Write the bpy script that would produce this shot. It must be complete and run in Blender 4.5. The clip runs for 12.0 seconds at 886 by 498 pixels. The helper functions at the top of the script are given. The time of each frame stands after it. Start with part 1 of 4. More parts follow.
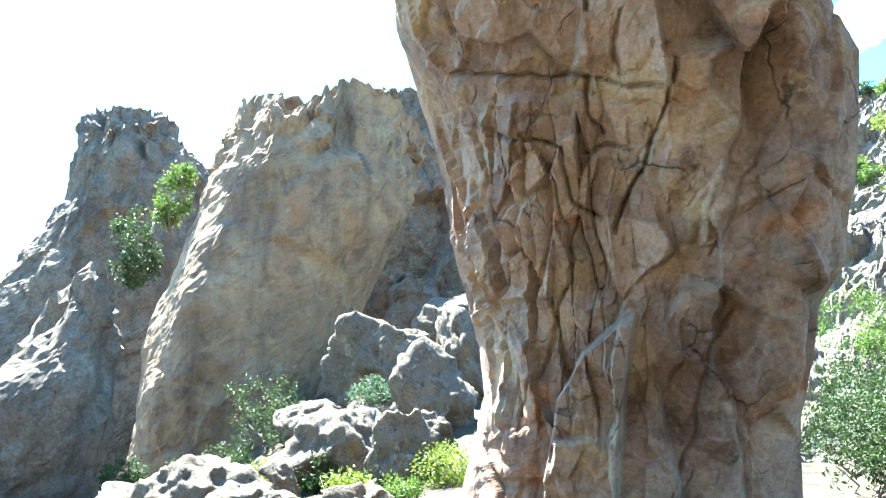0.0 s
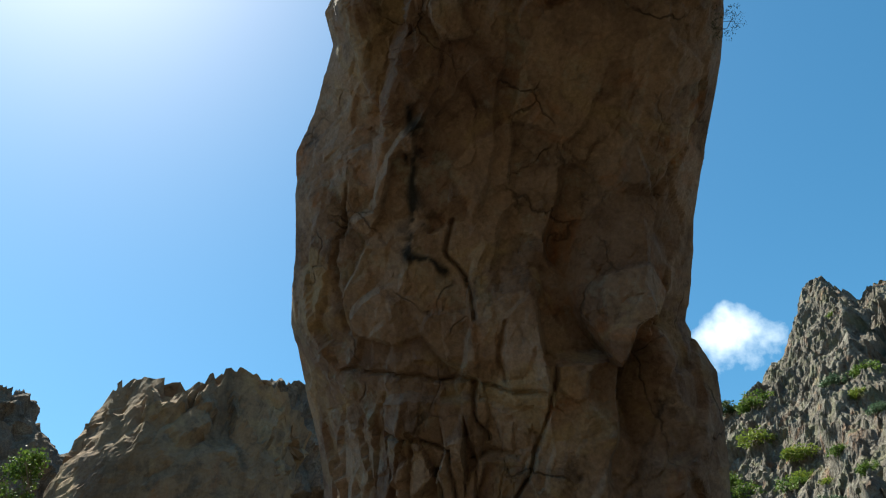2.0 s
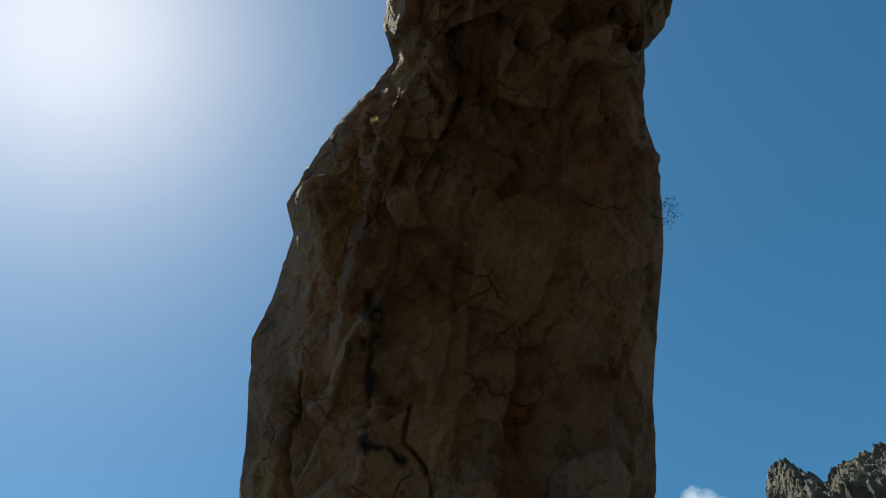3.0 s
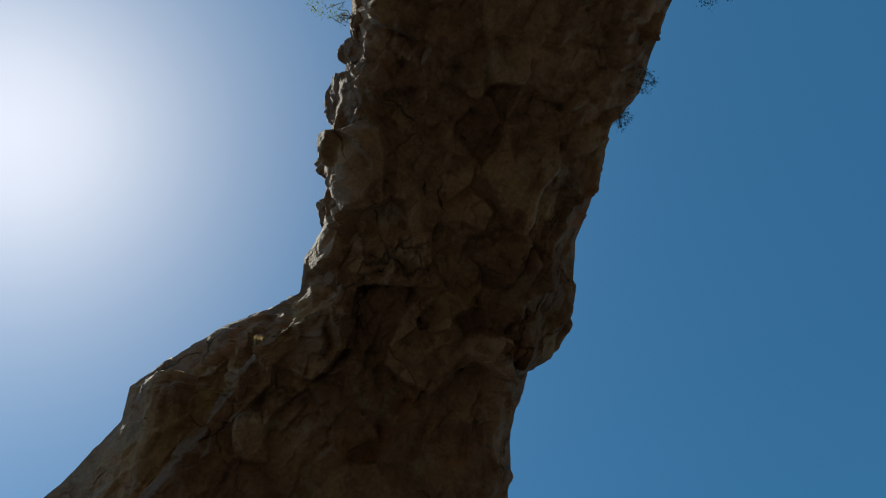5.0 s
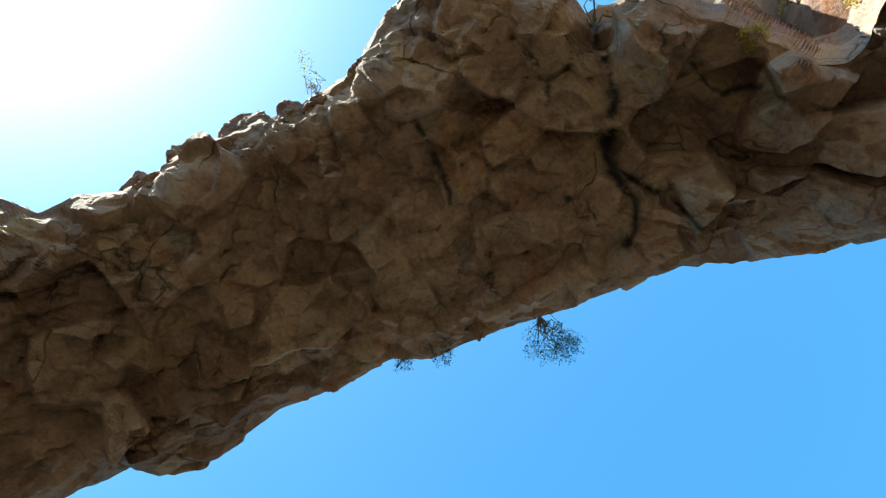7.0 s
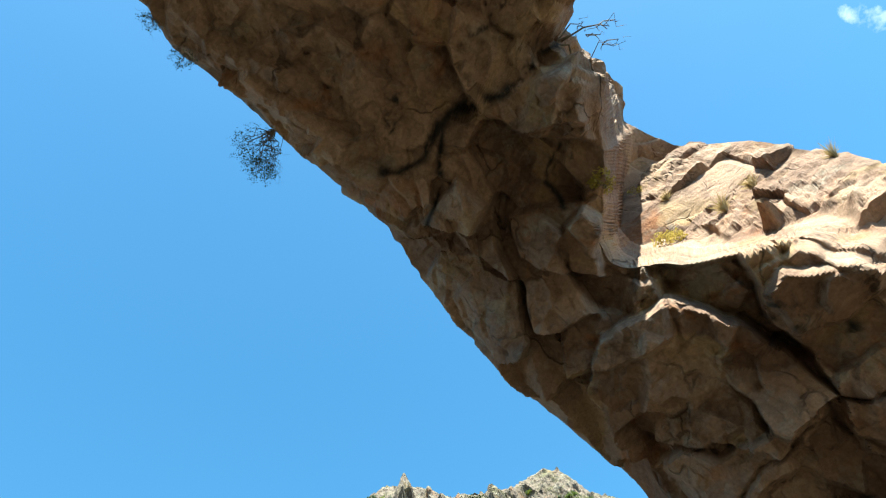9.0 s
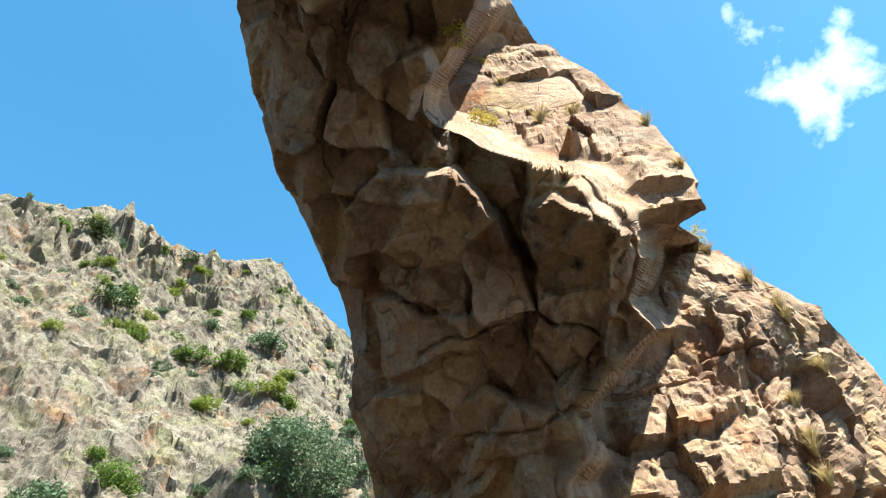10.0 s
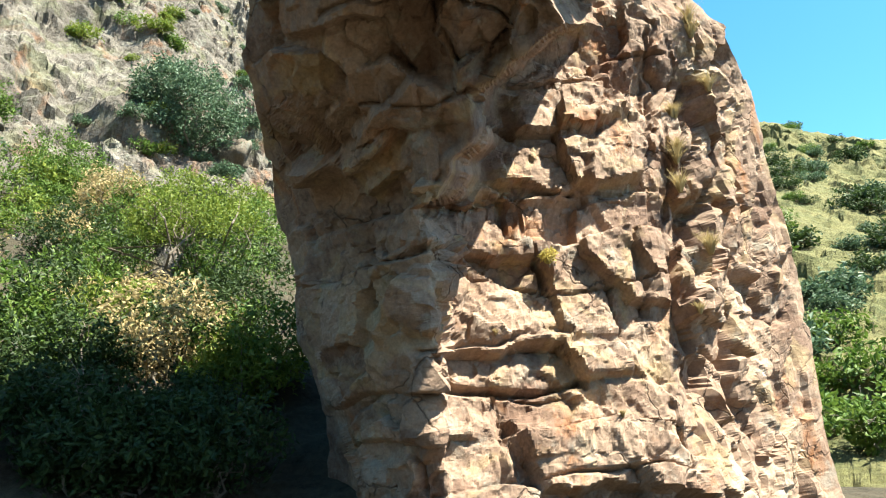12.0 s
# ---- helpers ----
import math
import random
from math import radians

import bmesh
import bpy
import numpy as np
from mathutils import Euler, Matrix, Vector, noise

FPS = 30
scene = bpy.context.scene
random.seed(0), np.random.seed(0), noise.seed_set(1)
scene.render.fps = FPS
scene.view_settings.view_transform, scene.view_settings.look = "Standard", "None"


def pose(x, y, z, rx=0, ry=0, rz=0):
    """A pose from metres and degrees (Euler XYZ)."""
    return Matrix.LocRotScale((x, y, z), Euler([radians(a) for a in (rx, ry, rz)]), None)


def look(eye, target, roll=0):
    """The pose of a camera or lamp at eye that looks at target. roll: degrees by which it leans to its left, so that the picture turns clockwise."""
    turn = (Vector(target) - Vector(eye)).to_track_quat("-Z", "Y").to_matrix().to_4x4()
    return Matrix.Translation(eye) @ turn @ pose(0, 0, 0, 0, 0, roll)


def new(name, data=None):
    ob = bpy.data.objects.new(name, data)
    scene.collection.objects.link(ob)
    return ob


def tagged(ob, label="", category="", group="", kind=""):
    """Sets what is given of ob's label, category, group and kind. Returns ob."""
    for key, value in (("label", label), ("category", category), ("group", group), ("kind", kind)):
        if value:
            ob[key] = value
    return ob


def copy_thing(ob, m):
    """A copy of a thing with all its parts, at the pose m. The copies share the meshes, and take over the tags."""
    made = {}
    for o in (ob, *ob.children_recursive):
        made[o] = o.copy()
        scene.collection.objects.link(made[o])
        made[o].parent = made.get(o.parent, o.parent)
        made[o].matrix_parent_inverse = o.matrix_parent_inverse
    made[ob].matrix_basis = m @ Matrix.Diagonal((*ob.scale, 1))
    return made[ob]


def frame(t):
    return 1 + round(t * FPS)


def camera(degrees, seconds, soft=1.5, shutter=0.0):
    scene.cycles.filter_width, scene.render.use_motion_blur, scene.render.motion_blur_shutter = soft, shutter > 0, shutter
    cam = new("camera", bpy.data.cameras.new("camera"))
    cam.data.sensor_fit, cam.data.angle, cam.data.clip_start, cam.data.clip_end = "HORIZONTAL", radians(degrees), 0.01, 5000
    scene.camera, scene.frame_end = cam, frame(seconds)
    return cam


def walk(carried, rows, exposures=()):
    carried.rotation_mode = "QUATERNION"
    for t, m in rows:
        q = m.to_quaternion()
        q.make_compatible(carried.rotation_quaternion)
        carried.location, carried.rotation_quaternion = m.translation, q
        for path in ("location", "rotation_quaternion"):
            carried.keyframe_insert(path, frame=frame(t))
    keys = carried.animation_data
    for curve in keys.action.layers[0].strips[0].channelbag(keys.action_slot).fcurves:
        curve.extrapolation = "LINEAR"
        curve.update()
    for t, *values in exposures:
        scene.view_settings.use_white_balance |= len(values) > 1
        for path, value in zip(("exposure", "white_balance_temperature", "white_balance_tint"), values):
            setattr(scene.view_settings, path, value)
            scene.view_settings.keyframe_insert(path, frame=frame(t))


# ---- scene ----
# The camera stands under a natural rock arch and turns from one pier over the crown to the other.
EYE = (0.0, 0.0, 1.6)
cam = camera(64.21, 12.0, 1.2)
TURNS = [
    (0.0, 104.67, 0.0, 18.11), (0.5, 109.97, -0.38, 16.66), (1.0, 116.33, -0.56, 15.46), (1.5, 119.12, -0.3, 13.35),
    (2.0, 128.47, 1.06, 8.79), (2.5, 134.56, 1.99, 7.95), (3.0, 143.25, 3.95, 6.88), (3.5, 148.21, 6.46, 5.48),
    (3.7, 151.07, 6.85, 5.4), (5.3, 165.54, 2.37, -23.98), (5.5, 166.79, 3.21, -29.6), (6.0, 169.84, 2.74, -45.49),
    (6.5, 169.14, 5.87, -60.33), (7.0, 171.68, 8.56, -69.77), (7.2, 172.06, 9.54, -74.31), (8.8, 154.25, 9.91, -127.5),
    (9.0, 149.36, 8.05, -135.02), (9.5, 140.61, 4.99, -154.54), (10.0, 130.91, 3.17, -167.44), (10.5, 122.53, 0.01, -169.83),
    (11.0, 115.8, -0.14, -174.92), (11.5, 110.18, -1.33, -177.58), (12.0, 104.43, 0.0, -178.26)]
# seconds, stops, kelvin
EXPOSURES = [(0.0, 4.2, 5700), (0.5, 3.85, 6000), (1.0, 2.8, 6400), (1.5, 2.1, 6700), (2.0, 1.4, 6700), (2.5, 1.0, 6600), (3.7, 0.5, 6400), (5.5, 1.0, 6400), (6.0, 1.6, 6400),
             (6.5, 2.2, 6400), (7.2, 2.5, 6400), (9.0, 2.35, 6800), (10.5, 2.35, 6800), (12.0, 2.4, 6600)]
walk(cam, [(t, pose(*EYE, a, b, c)) for t, a, b, c in TURNS], [(t, e, k, 0) for t, e, k in EXPOSURES])

# ---- light ----
SUN_AZ, SUN_EL = -61.0, 61.0
world = bpy.data.worlds.new("sky")
scene.world = world
world.use_nodes = True
wn = world.node_tree
sky = wn.nodes.new("ShaderNodeTexSky")
sky.sky_type = "NISHITA"
sky.sun_disc = False
sky.sun_elevation = radians(SUN_EL)
sky.sun_rotation = radians(SUN_AZ)
sky.air_density, sky.dust_density, sky.ozone_density, sky.altitude = 1.0, 1.7, 2.0, 1500
wbg = wn.nodes["Background"]
tone = wn.nodes.new("ShaderNodeHueSaturation")
tone.inputs["Saturation"].default_value = 1.27
tone.inputs["Hue"].default_value = 0.486
wn.links.new(sky.outputs[0], tone.inputs["Color"])
# fair-weather clouds in two parts of the sky
sky_co = wn.nodes.new("ShaderNodeTexCoord")
puff = wn.nodes.new("ShaderNodeTexNoise")
puff.inputs["Scale"].default_value, puff.inputs["Detail"].default_value, puff.inputs["Roughness"].default_value = 9.0, 8.0, 0.55
wn.links.new(sky_co.outputs["Generated"], puff.inputs["Vector"])
cloud_amount = None
for bearing, height, spread, most in ((-145.8, 46.5, 0.984, 0.17), (17.6, 27.6, 0.9955, 0.10)):
    toward = wn.nodes.new("ShaderNodeVectorMath")
    toward.operation = "DOT_PRODUCT"
    toward.inputs[1].default_value = (math.cos(radians(height)) * math.sin(radians(bearing)), math.cos(radians(height)) * math.cos(radians(bearing)), math.sin(radians(height)))
    wn.links.new(sky_co.outputs["Generated"], toward.inputs[0])
    near = wn.nodes.new("ShaderNodeMapRange")
    near.clamp = True
    near.inputs["From Min"].default_value, near.inputs["From Max"].default_value, near.inputs["To Min"].default_value, near.inputs["To Max"].default_value = spread, 1.0, -0.25, most
    wn.links.new(toward.outputs["Value"], near.inputs["Value"])
    if cloud_amount is None:
        cloud_amount = near.outputs[0]
    else:
        both = wn.nodes.new("ShaderNodeMath")
        both.operation = "MAXIMUM"
        wn.links.new(cloud_amount, both.inputs[0])
        wn.links.new(near.outputs[0], both.inputs[1])
        cloud_amount = both.outputs[0]
thick = wn.nodes.new("ShaderNodeMath")
thick.operation = "ADD"
wn.links.new(puff.outputs["Fac"], thick.inputs[0])
wn.links.new(cloud_amount, thick.inputs[1])
cover = wn.nodes.new("ShaderNodeMapRange")
cover.inputs["From Min"].default_value, cover.inputs["From Max"].default_value = 0.57, 0.86
wn.links.new(thick.outputs[0], cover.inputs["Value"])
clouded = wn.nodes.new("ShaderNodeMix")
clouded.data_type = "RGBA"
clouded.inputs[7].default_value = (9.0, 9.3, 9.8, 1)
wn.links.new(cover.outputs[0], clouded.inputs[0])
wn.links.new(tone.outputs[0], clouded.inputs[6])
wn.links.new(clouded.outputs[2], wbg.inputs["Color"])
wbg.inputs["Strength"].default_value = 0.08
sun_dir = Vector((math.cos(radians(SUN_EL)) * math.sin(radians(SUN_AZ)), math.cos(radians(SUN_EL)) * math.cos(radians(SUN_AZ)), math.sin(radians(SUN_EL))))
sun_data = bpy.data.lights.new("sun", "SUN")
sun_data.energy, sun_data.angle, sun_data.color = 5.0, radians(0.5), (1.0, 0.95, 0.87)
sun = new("sun", sun_data)
sun.matrix_world = look(sun_dir * 60, (0, 0, 0))


# ---- numeric noise ----
def hashed(ix, iy, iz, seed):
    n = (ix.astype(np.int64) * 73856093) ^ (iy.astype(np.int64) * 19349663) ^ (iz.astype(np.int64) * 83492791) ^ (seed * 2654435761)
    n = n & 0xFFFFFFFF
    n = ((n ^ (n >> 15)) * 2246822519) & 0xFFFFFFFF
    n = ((n ^ (n >> 13)) * 3266489917) & 0xFFFFFFFF
    return ((n ^ (n >> 16)) & 0xFFFFFF) / float(0x1000000)


def value_noise(p, seed):
    b = np.floor(p).astype(np.int64)
    f = p - b
    f = f * f * (3 - 2 * f)
    out = np.zeros(len(p))
    for dx in (0, 1):
        wx = f[:, 0] if dx else 1 - f[:, 0]
        for dy in (0, 1):
            wy = f[:, 1] if dy else 1 - f[:, 1]
            for dz in (0, 1):
                wz = f[:, 2] if dz else 1 - f[:, 2]
                out += wx * wy * wz * hashed(b[:, 0] + dx, b[:, 1] + dy, b[:, 2] + dz, seed)
    return out * 2 - 1


def fbm(p, size, octaves, seed, gain=0.5):
    q, amp, out = p / size, 1.0, np.zeros(len(p))
    for k in range(octaves):
        out += amp * value_noise(q, seed + 17 * k)
        q, amp = q * 2.03, amp * gain
    return out


def facets(p, size, tilt, step, seed, joint=0.0, joint_width=0.06, jitter=0.9, blend=0.09, warp=None):
    """Broken-rock relief: every cell of a jittered lattice is a tilted plate; plates meet in short steep steps along borders bent by warp."""
    q = p / np.asarray(size, float)
    bend = 0.0
    if warp is not None:
        bend = warp / np.asarray(size, float)
        q = q + bend
    b = np.floor(q).astype(np.int64)
    f1, f2 = np.full(len(q), 9.0), np.full(len(q), 9.0)
    v1, v2 = np.zeros((len(q), 3)), np.zeros((len(q), 3))
    c1, c2 = b.copy(), b.copy()
    for dx in (-1, 0, 1):
        for dy in (-1, 0, 1):
            for dz in (-1, 0, 1):
                c = b + (dx, dy, dz)
                o = np.stack([hashed(c[:, 0], c[:, 1], c[:, 2], seed + k) for k in range(3)], 1)
                v = q - (c + 0.5 + (o - 0.5) * jitter)
                d = np.sqrt((v * v).sum(1))
                first = d < f1
                other = ~first & (d < f2)
                f2[first], v2[first], c2[first] = f1[first], v1[first], c1[first]
                f1[first], v1[first], c1[first] = d[first], v[first], c[first]
                f2[other], v2[other], c2[other] = d[other], v[other], c[other]

    def plate(c, v):
        h = [hashed(c[:, 0], c[:, 1], c[:, 2], seed + 20 + k) * 2 - 1 for k in range(4)]
        v = v - bend
        return step * h[3] + tilt * sum(h[k] * v[:, k] for k in range(3))

    w = 0.5 + 0.5 * np.clip((f2 - f1) / blend, 0, 1)
    out = w * plate(c1, v1) + (1 - w) * plate(c2, v2)
    if joint:
        out = out - joint * np.exp(-((f2 - f1) / joint_width) ** 2)
    return out


def where(weight, relief, p, *args, **keys):
    """weight times a relief, worked out only where the weight counts."""
    out = np.zeros(len(p))
    on = weight > 0.004
    if on.any():
        if keys.get("warp") is not None:
            keys["warp"] = keys["warp"][on]
        out[on] = weight[on] * relief(p[on], *args, **keys)
    return out


def plate_tone(p, size, seed):
    """A value from 0 to 1 for each broken plate."""
    q = p / np.asarray(size, float)
    b = np.floor(q).astype(np.int64)
    best, tone_ = np.full(len(q), 9.0), np.zeros(len(q))
    for dx in (-1, 0, 1):
        for dy in (-1, 0, 1):
            for dz in (-1, 0, 1):
                c = b + (dx, dy, dz)
                o = np.stack([hashed(c[:, 0], c[:, 1], c[:, 2], seed + k) for k in range(3)], 1)
                v = q - (c + 0.5 + (o - 0.5) * 0.9)
                d = (v * v).sum(1)
                first = d < best
                best[first] = d[first]
                tone_[first] = hashed(c[:, 0], c[:, 1], c[:, 2], seed + 23)[first]
    return tone_


def strata(p, height, width, step, tilt, joint, seed, joint_width=0.05):
    """Rock jointed into courses of uneven blocks."""
    wob = fbm(p, 2.6, 3, seed + 1)
    zz = (p[:, 2] + 0.10 * p[:, 0] + 0.28 * wob) / height
    zz = zz + 0.35 * np.sin(zz * 1.7 + 1.3) + 0.2 * np.sin(zz * 3.1)
    lay = np.floor(zz)
    fz = zz - lay
    one = np.zeros_like(lay)
    uu = (p[:, 0] * 0.85 + p[:, 1] * 0.5 + 0.25 * fbm(p, 1.2, 2, seed + 2)) / (width * (0.6 + hashed(lay, one, one, seed))) + 9 * hashed(lay, one, one + 3, seed)
    col = np.floor(uu)
    fu = uu - col
    g = [hashed(lay, col, one + k, seed + 5) * 2 - 1 for k in range(3)]
    edge_z, edge_u = np.minimum(fz, 1 - fz) * height, np.minimum(fu, 1 - fu) * width
    inside = np.clip(np.minimum(edge_z / 0.035, edge_u / 0.035), 0, 1)
    out = (step * g[0] + tilt * (g[1] * (fz - 0.5) + g[2] * (fu - 0.5)) + 0.35 * tilt * (fz - 0.5)) * inside
    return out - joint * (np.exp(-(edge_z / joint_width) ** 2) + 0.7 * np.exp(-(edge_u / joint_width) ** 2))


def ramp(x, a, b):
    t = np.clip((x - a) / (b - a), 0, 1)
    return t * t * (3 - 2 * t)


# ---- materials ----
def node(nt, kind, **values):
    n = nt.nodes.new(kind)
    for key, value in values.items():
        n.inputs[key.replace("_", " ")].default_value = value
    return n


def rock_material(name, light, mid, dark, scale=1.0, lichen=0.0, rust=0.0, bump=0.5, rough=0.92, spots=0.0, bands=0.0, grass=0.0, grain=1.0, ochre=0.0, plates=0.0, relief=0.16, veins=0.0):
    m = bpy.data.materials.new(name)
    m.use_nodes = True
    nt = m.node_tree
    bsdf = nt.nodes["Principled BSDF"]
    bsdf.inputs["Roughness"].default_value = rough
    bsdf.inputs["Specular IOR Level"].default_value = 0.2
    co = nt.nodes.new("ShaderNodeTexCoord").outputs["Object"]

    def noise_tex(s, detail, r=0.6, distort=0.0):
        n = node(nt, "ShaderNodeTexNoise", Scale=s * scale, Detail=detail, Roughness=r, Distortion=distort)
        nt.links.new(co, n.inputs["Vector"])
        return n.outputs["Fac"]

    def curve(fac, lo, hi):
        n = nt.nodes.new("ShaderNodeMapRange")
        n.inputs["From Min"].default_value, n.inputs["From Max"].default_value = lo, hi
        nt.links.new(fac, n.inputs["Value"])
        return n.outputs[0]

    def blend(fac, a, b):
        n = nt.nodes.new("ShaderNodeMix")
        n.data_type = "RGBA"
        for value, socket in ((fac, n.inputs[0]), (a, n.inputs[6]), (b, n.inputs[7])):
            if hasattr(value, "links"):
                nt.links.new(value, socket)
            elif isinstance(value, tuple):
                socket.default_value = (*value, 1)
            else:
                socket.default_value = value
        return n.outputs[2]

    def times(a, k):
        n = nt.nodes.new("ShaderNodeMath")
        n.operation = "MULTIPLY"
        nt.links.new(a, n.inputs[0])
        if hasattr(k, "links"):
            nt.links.new(k, n.inputs[1])
        else:
            n.inputs[1].default_value = k
        return n.outputs[0]

    col = blend(curve(noise_tex(0.45, 6), 0.35, 0.65), mid, light)
    col = blend(curve(noise_tex(2.3, 8, 0.7, 0.4), 0.48, 0.72), col, dark)
    if rust:
        col = blend(times(curve(noise_tex(0.7, 5, 0.65, 0.8), 0.56, 0.68), rust), col, (0.27, 0.105, 0.035))
    if ochre:
        col = blend(times(curve(noise_tex(0.62, 6, 0.6, 1.2), 0.54, 0.62), ochre), col, (0.33, 0.235, 0.125))
        col = blend(times(curve(noise_tex(0.36, 5, 0.6, 0.9), 0.55, 0.66), ochre), col, (0.12, 0.07, 0.052))
    if lichen:
        col = blend(times(curve(noise_tex(1.1, 9, 0.75), 0.55, 0.62), lichen), col, (0.25, 0.245, 0.205))
    if spots:
        col = blend(times(curve(noise_tex(5.5, 4, 0.8), 0.6, 0.68), spots), col, tuple(c * 0.3 for c in dark))
    if grass:
        col = blend(times(curve(noise_tex(0.9, 7, 0.7), 0.50, 0.60), grass), col, (0.10, 0.11, 0.04))
    if bands:
        mp = nt.nodes.new("ShaderNodeMapping")
        mp.inputs["Scale"].default_value = (0.9, 0.9, 0.08)
        nt.links.new(co, mp.inputs["Vector"])
        n = node(nt, "ShaderNodeTexNoise", Scale=1.2 * scale, Detail=5.0, Roughness=0.6)
        nt.links.new(mp.outputs[0], n.inputs["Vector"])
        col = blend(times(curve(n.outputs["Fac"], 0.52, 0.66), bands), col, tuple(c * 0.45 for c in dark))
    if plates:
        tone_of = nt.nodes.new("ShaderNodeAttribute")
        tone_of.attribute_name = "plate"
        col = blend(times(curve(tone_of.outputs["Fac"], 0.55, 1.0), plates), col, tuple(c * 1.15 for c in light))
        col = blend(times(curve(tone_of.outputs["Fac"], 0.4, 0.0), plates), col, (mid[0] * 0.72, mid[1] * 0.6, mid[2] * 0.55))
    at = nt.nodes.new("ShaderNodeAttribute")
    at.attribute_name = "stain_shade"
    col = blend(at.outputs["Fac"], col, (0.022, 0.02, 0.018))
    fine = blend(curve(noise_tex(14, 6, 0.75), 0.3, 0.7), (1 - 0.45 * grain,) * 3, (1 + 0.3 * grain,) * 3)
    mul = nt.nodes.new("ShaderNodeMix")
    mul.data_type, mul.blend_type = "RGBA", "MULTIPLY"
    mul.inputs[0].default_value = 1.0
    nt.links.new(col, mul.inputs[6])
    nt.links.new(fine, mul.inputs[7])
    nt.links.new(mul.outputs[2], bsdf.inputs["Base Color"])
    rough_skin = noise_tex(3.2, 10, 0.68, 0.3)
    if veins:
        # thin broken cracks
        bent = node(nt, "ShaderNodeTexNoise", Scale=1.3 * scale, Detail=5.0)
        nt.links.new(co, bent.inputs["Vector"])
        shift = nt.nodes.new("ShaderNodeVectorMath")
        shift.operation = "MULTIPLY_ADD"
        shift.inputs[1].default_value = (0.9, 0.9, 0.9)
        nt.links.new(bent.outputs["Color"], shift.inputs[0])
        nt.links.new(co, shift.inputs[2])
        cells = node(nt, "ShaderNodeTexVoronoi", Scale=0.85 * scale)
        cells.feature = "DISTANCE_TO_EDGE"
        nt.links.new(shift.outputs[0], cells.inputs["Vector"])
        crack = times(curve(cells.outputs["Distance"], 0.022, 0.004), times(curve(noise_tex(0.8, 3), 0.5, 0.62), veins))
        final = nt.nodes.new("ShaderNodeMix")
        final.data_type = "RGBA"
        final.inputs[7].default_value = (0.02, 0.015, 0.012, 1)
        nt.links.new(crack, final.inputs[0])
        nt.links.new(mul.outputs[2], final.inputs[6])
        nt.links.new(final.outputs[2], bsdf.inputs["Base Color"])
        sunk = nt.nodes.new("ShaderNodeMath")
        sunk.operation = "SUBTRACT"
        nt.links.new(rough_skin, sunk.inputs[0])
        nt.links.new(crack, sunk.inputs[1])
        rough_skin = sunk.outputs[0]
    b1 = node(nt, "ShaderNodeBump", Strength=bump, Distance=relief / scale)
    nt.links.new(rough_skin, b1.inputs["Height"])
    nt.links.new(b1.outputs[0], bsdf.inputs["Normal"])
    return m


def plain_material(name, a, b, scale=8.0, rough=0.8, translucent=0.0, random_tint=0.0):
    m = bpy.data.materials.new(name)
    m.use_nodes = True
    nt = m.node_tree
    bsdf = nt.nodes["Principled BSDF"]
    bsdf.inputs["Roughness"].default_value = rough
    bsdf.inputs["Specular IOR Level"].default_value = 0.25
    geo = nt.nodes.new("ShaderNodeNewGeometry")
    mix = nt.nodes.new("ShaderNodeMix")
    mix.data_type = "RGBA"
    mix.inputs[6].default_value, mix.inputs[7].default_value = (*a, 1), (*b, 1)
    if random_tint:
        nt.links.new(geo.outputs["Random Per Island"], mix.inputs[0])
    else:
        co = nt.nodes.new("ShaderNodeTexCoord")
        n = node(nt, "ShaderNodeTexNoise", Scale=scale, Detail=5.0)
        nt.links.new(co.outputs["Object"], n.inputs["Vector"])
        nt.links.new(n.outputs["Fac"], mix.inputs[0])
    nt.links.new(mix.outputs[2], bsdf.inputs["Base Color"])
    if translucent:
        tr = nt.nodes.new("ShaderNodeBsdfTranslucent")
        nt.links.new(mix.outputs[2], tr.inputs["Color"])
        ms = nt.nodes.new("ShaderNodeMixShader")
        ms.inputs[0].default_value = translucent
        nt.links.new(bsdf.outputs[0], ms.inputs[1])
        nt.links.new(tr.outputs[0], ms.inputs[2])
        nt.links.new(ms.outputs[0], nt.nodes["Material Output"].inputs["Surface"])
    return m


ROCK_ARCH = rock_material("arch_rock", (0.30, 0.206, 0.147), (0.17, 0.108, 0.078), (0.065, 0.043, 0.033), 1.0, lichen=0.5, rust=0.75, ochre=0.55, bump=1.0, grain=0.7, plates=0.45, relief=0.06, veins=0.55)
ROCK_CLIFF = rock_material("cliff_rock", (0.25, 0.172, 0.106), (0.19, 0.128, 0.078), (0.075, 0.06, 0.047), 0.5, lichen=0.2, rust=0.3, bump=0.6, spots=0.25, bands=0.5, grain=0.5, ochre=0.45, relief=0.10)
ROCK_PITTED = rock_material("pitted_rock", (0.155, 0.125, 0.093), (0.10, 0.08, 0.06), (0.04, 0.033, 0.025), 1.1, lichen=0.6, bump=1.0, spots=0.8)
ROCK_HILL = rock_material("hill_rock", (0.18, 0.156, 0.13), (0.108, 0.091, 0.075), (0.045, 0.038, 0.03), 0.45, lichen=0.45, rust=0.4, bump=1.0, spots=0.8, grass=0.4)
# Grey rock; shade and distance haze are also put into its colour.
ROCK_GREY = rock_material("grey_cliff_rock", (0.19, 0.152, 0.115), (0.13, 0.105, 0.082), (0.055, 0.047, 0.04), 0.6, lichen=0.35, rust=0.2, bump=0.9, spots=0.6, bands=0.35)
SOIL = rock_material("dry_soil", (0.075, 0.06, 0.04), (0.045, 0.037, 0.024), (0.015, 0.017, 0.009), 0.5, bump=0.9, spots=0.6)
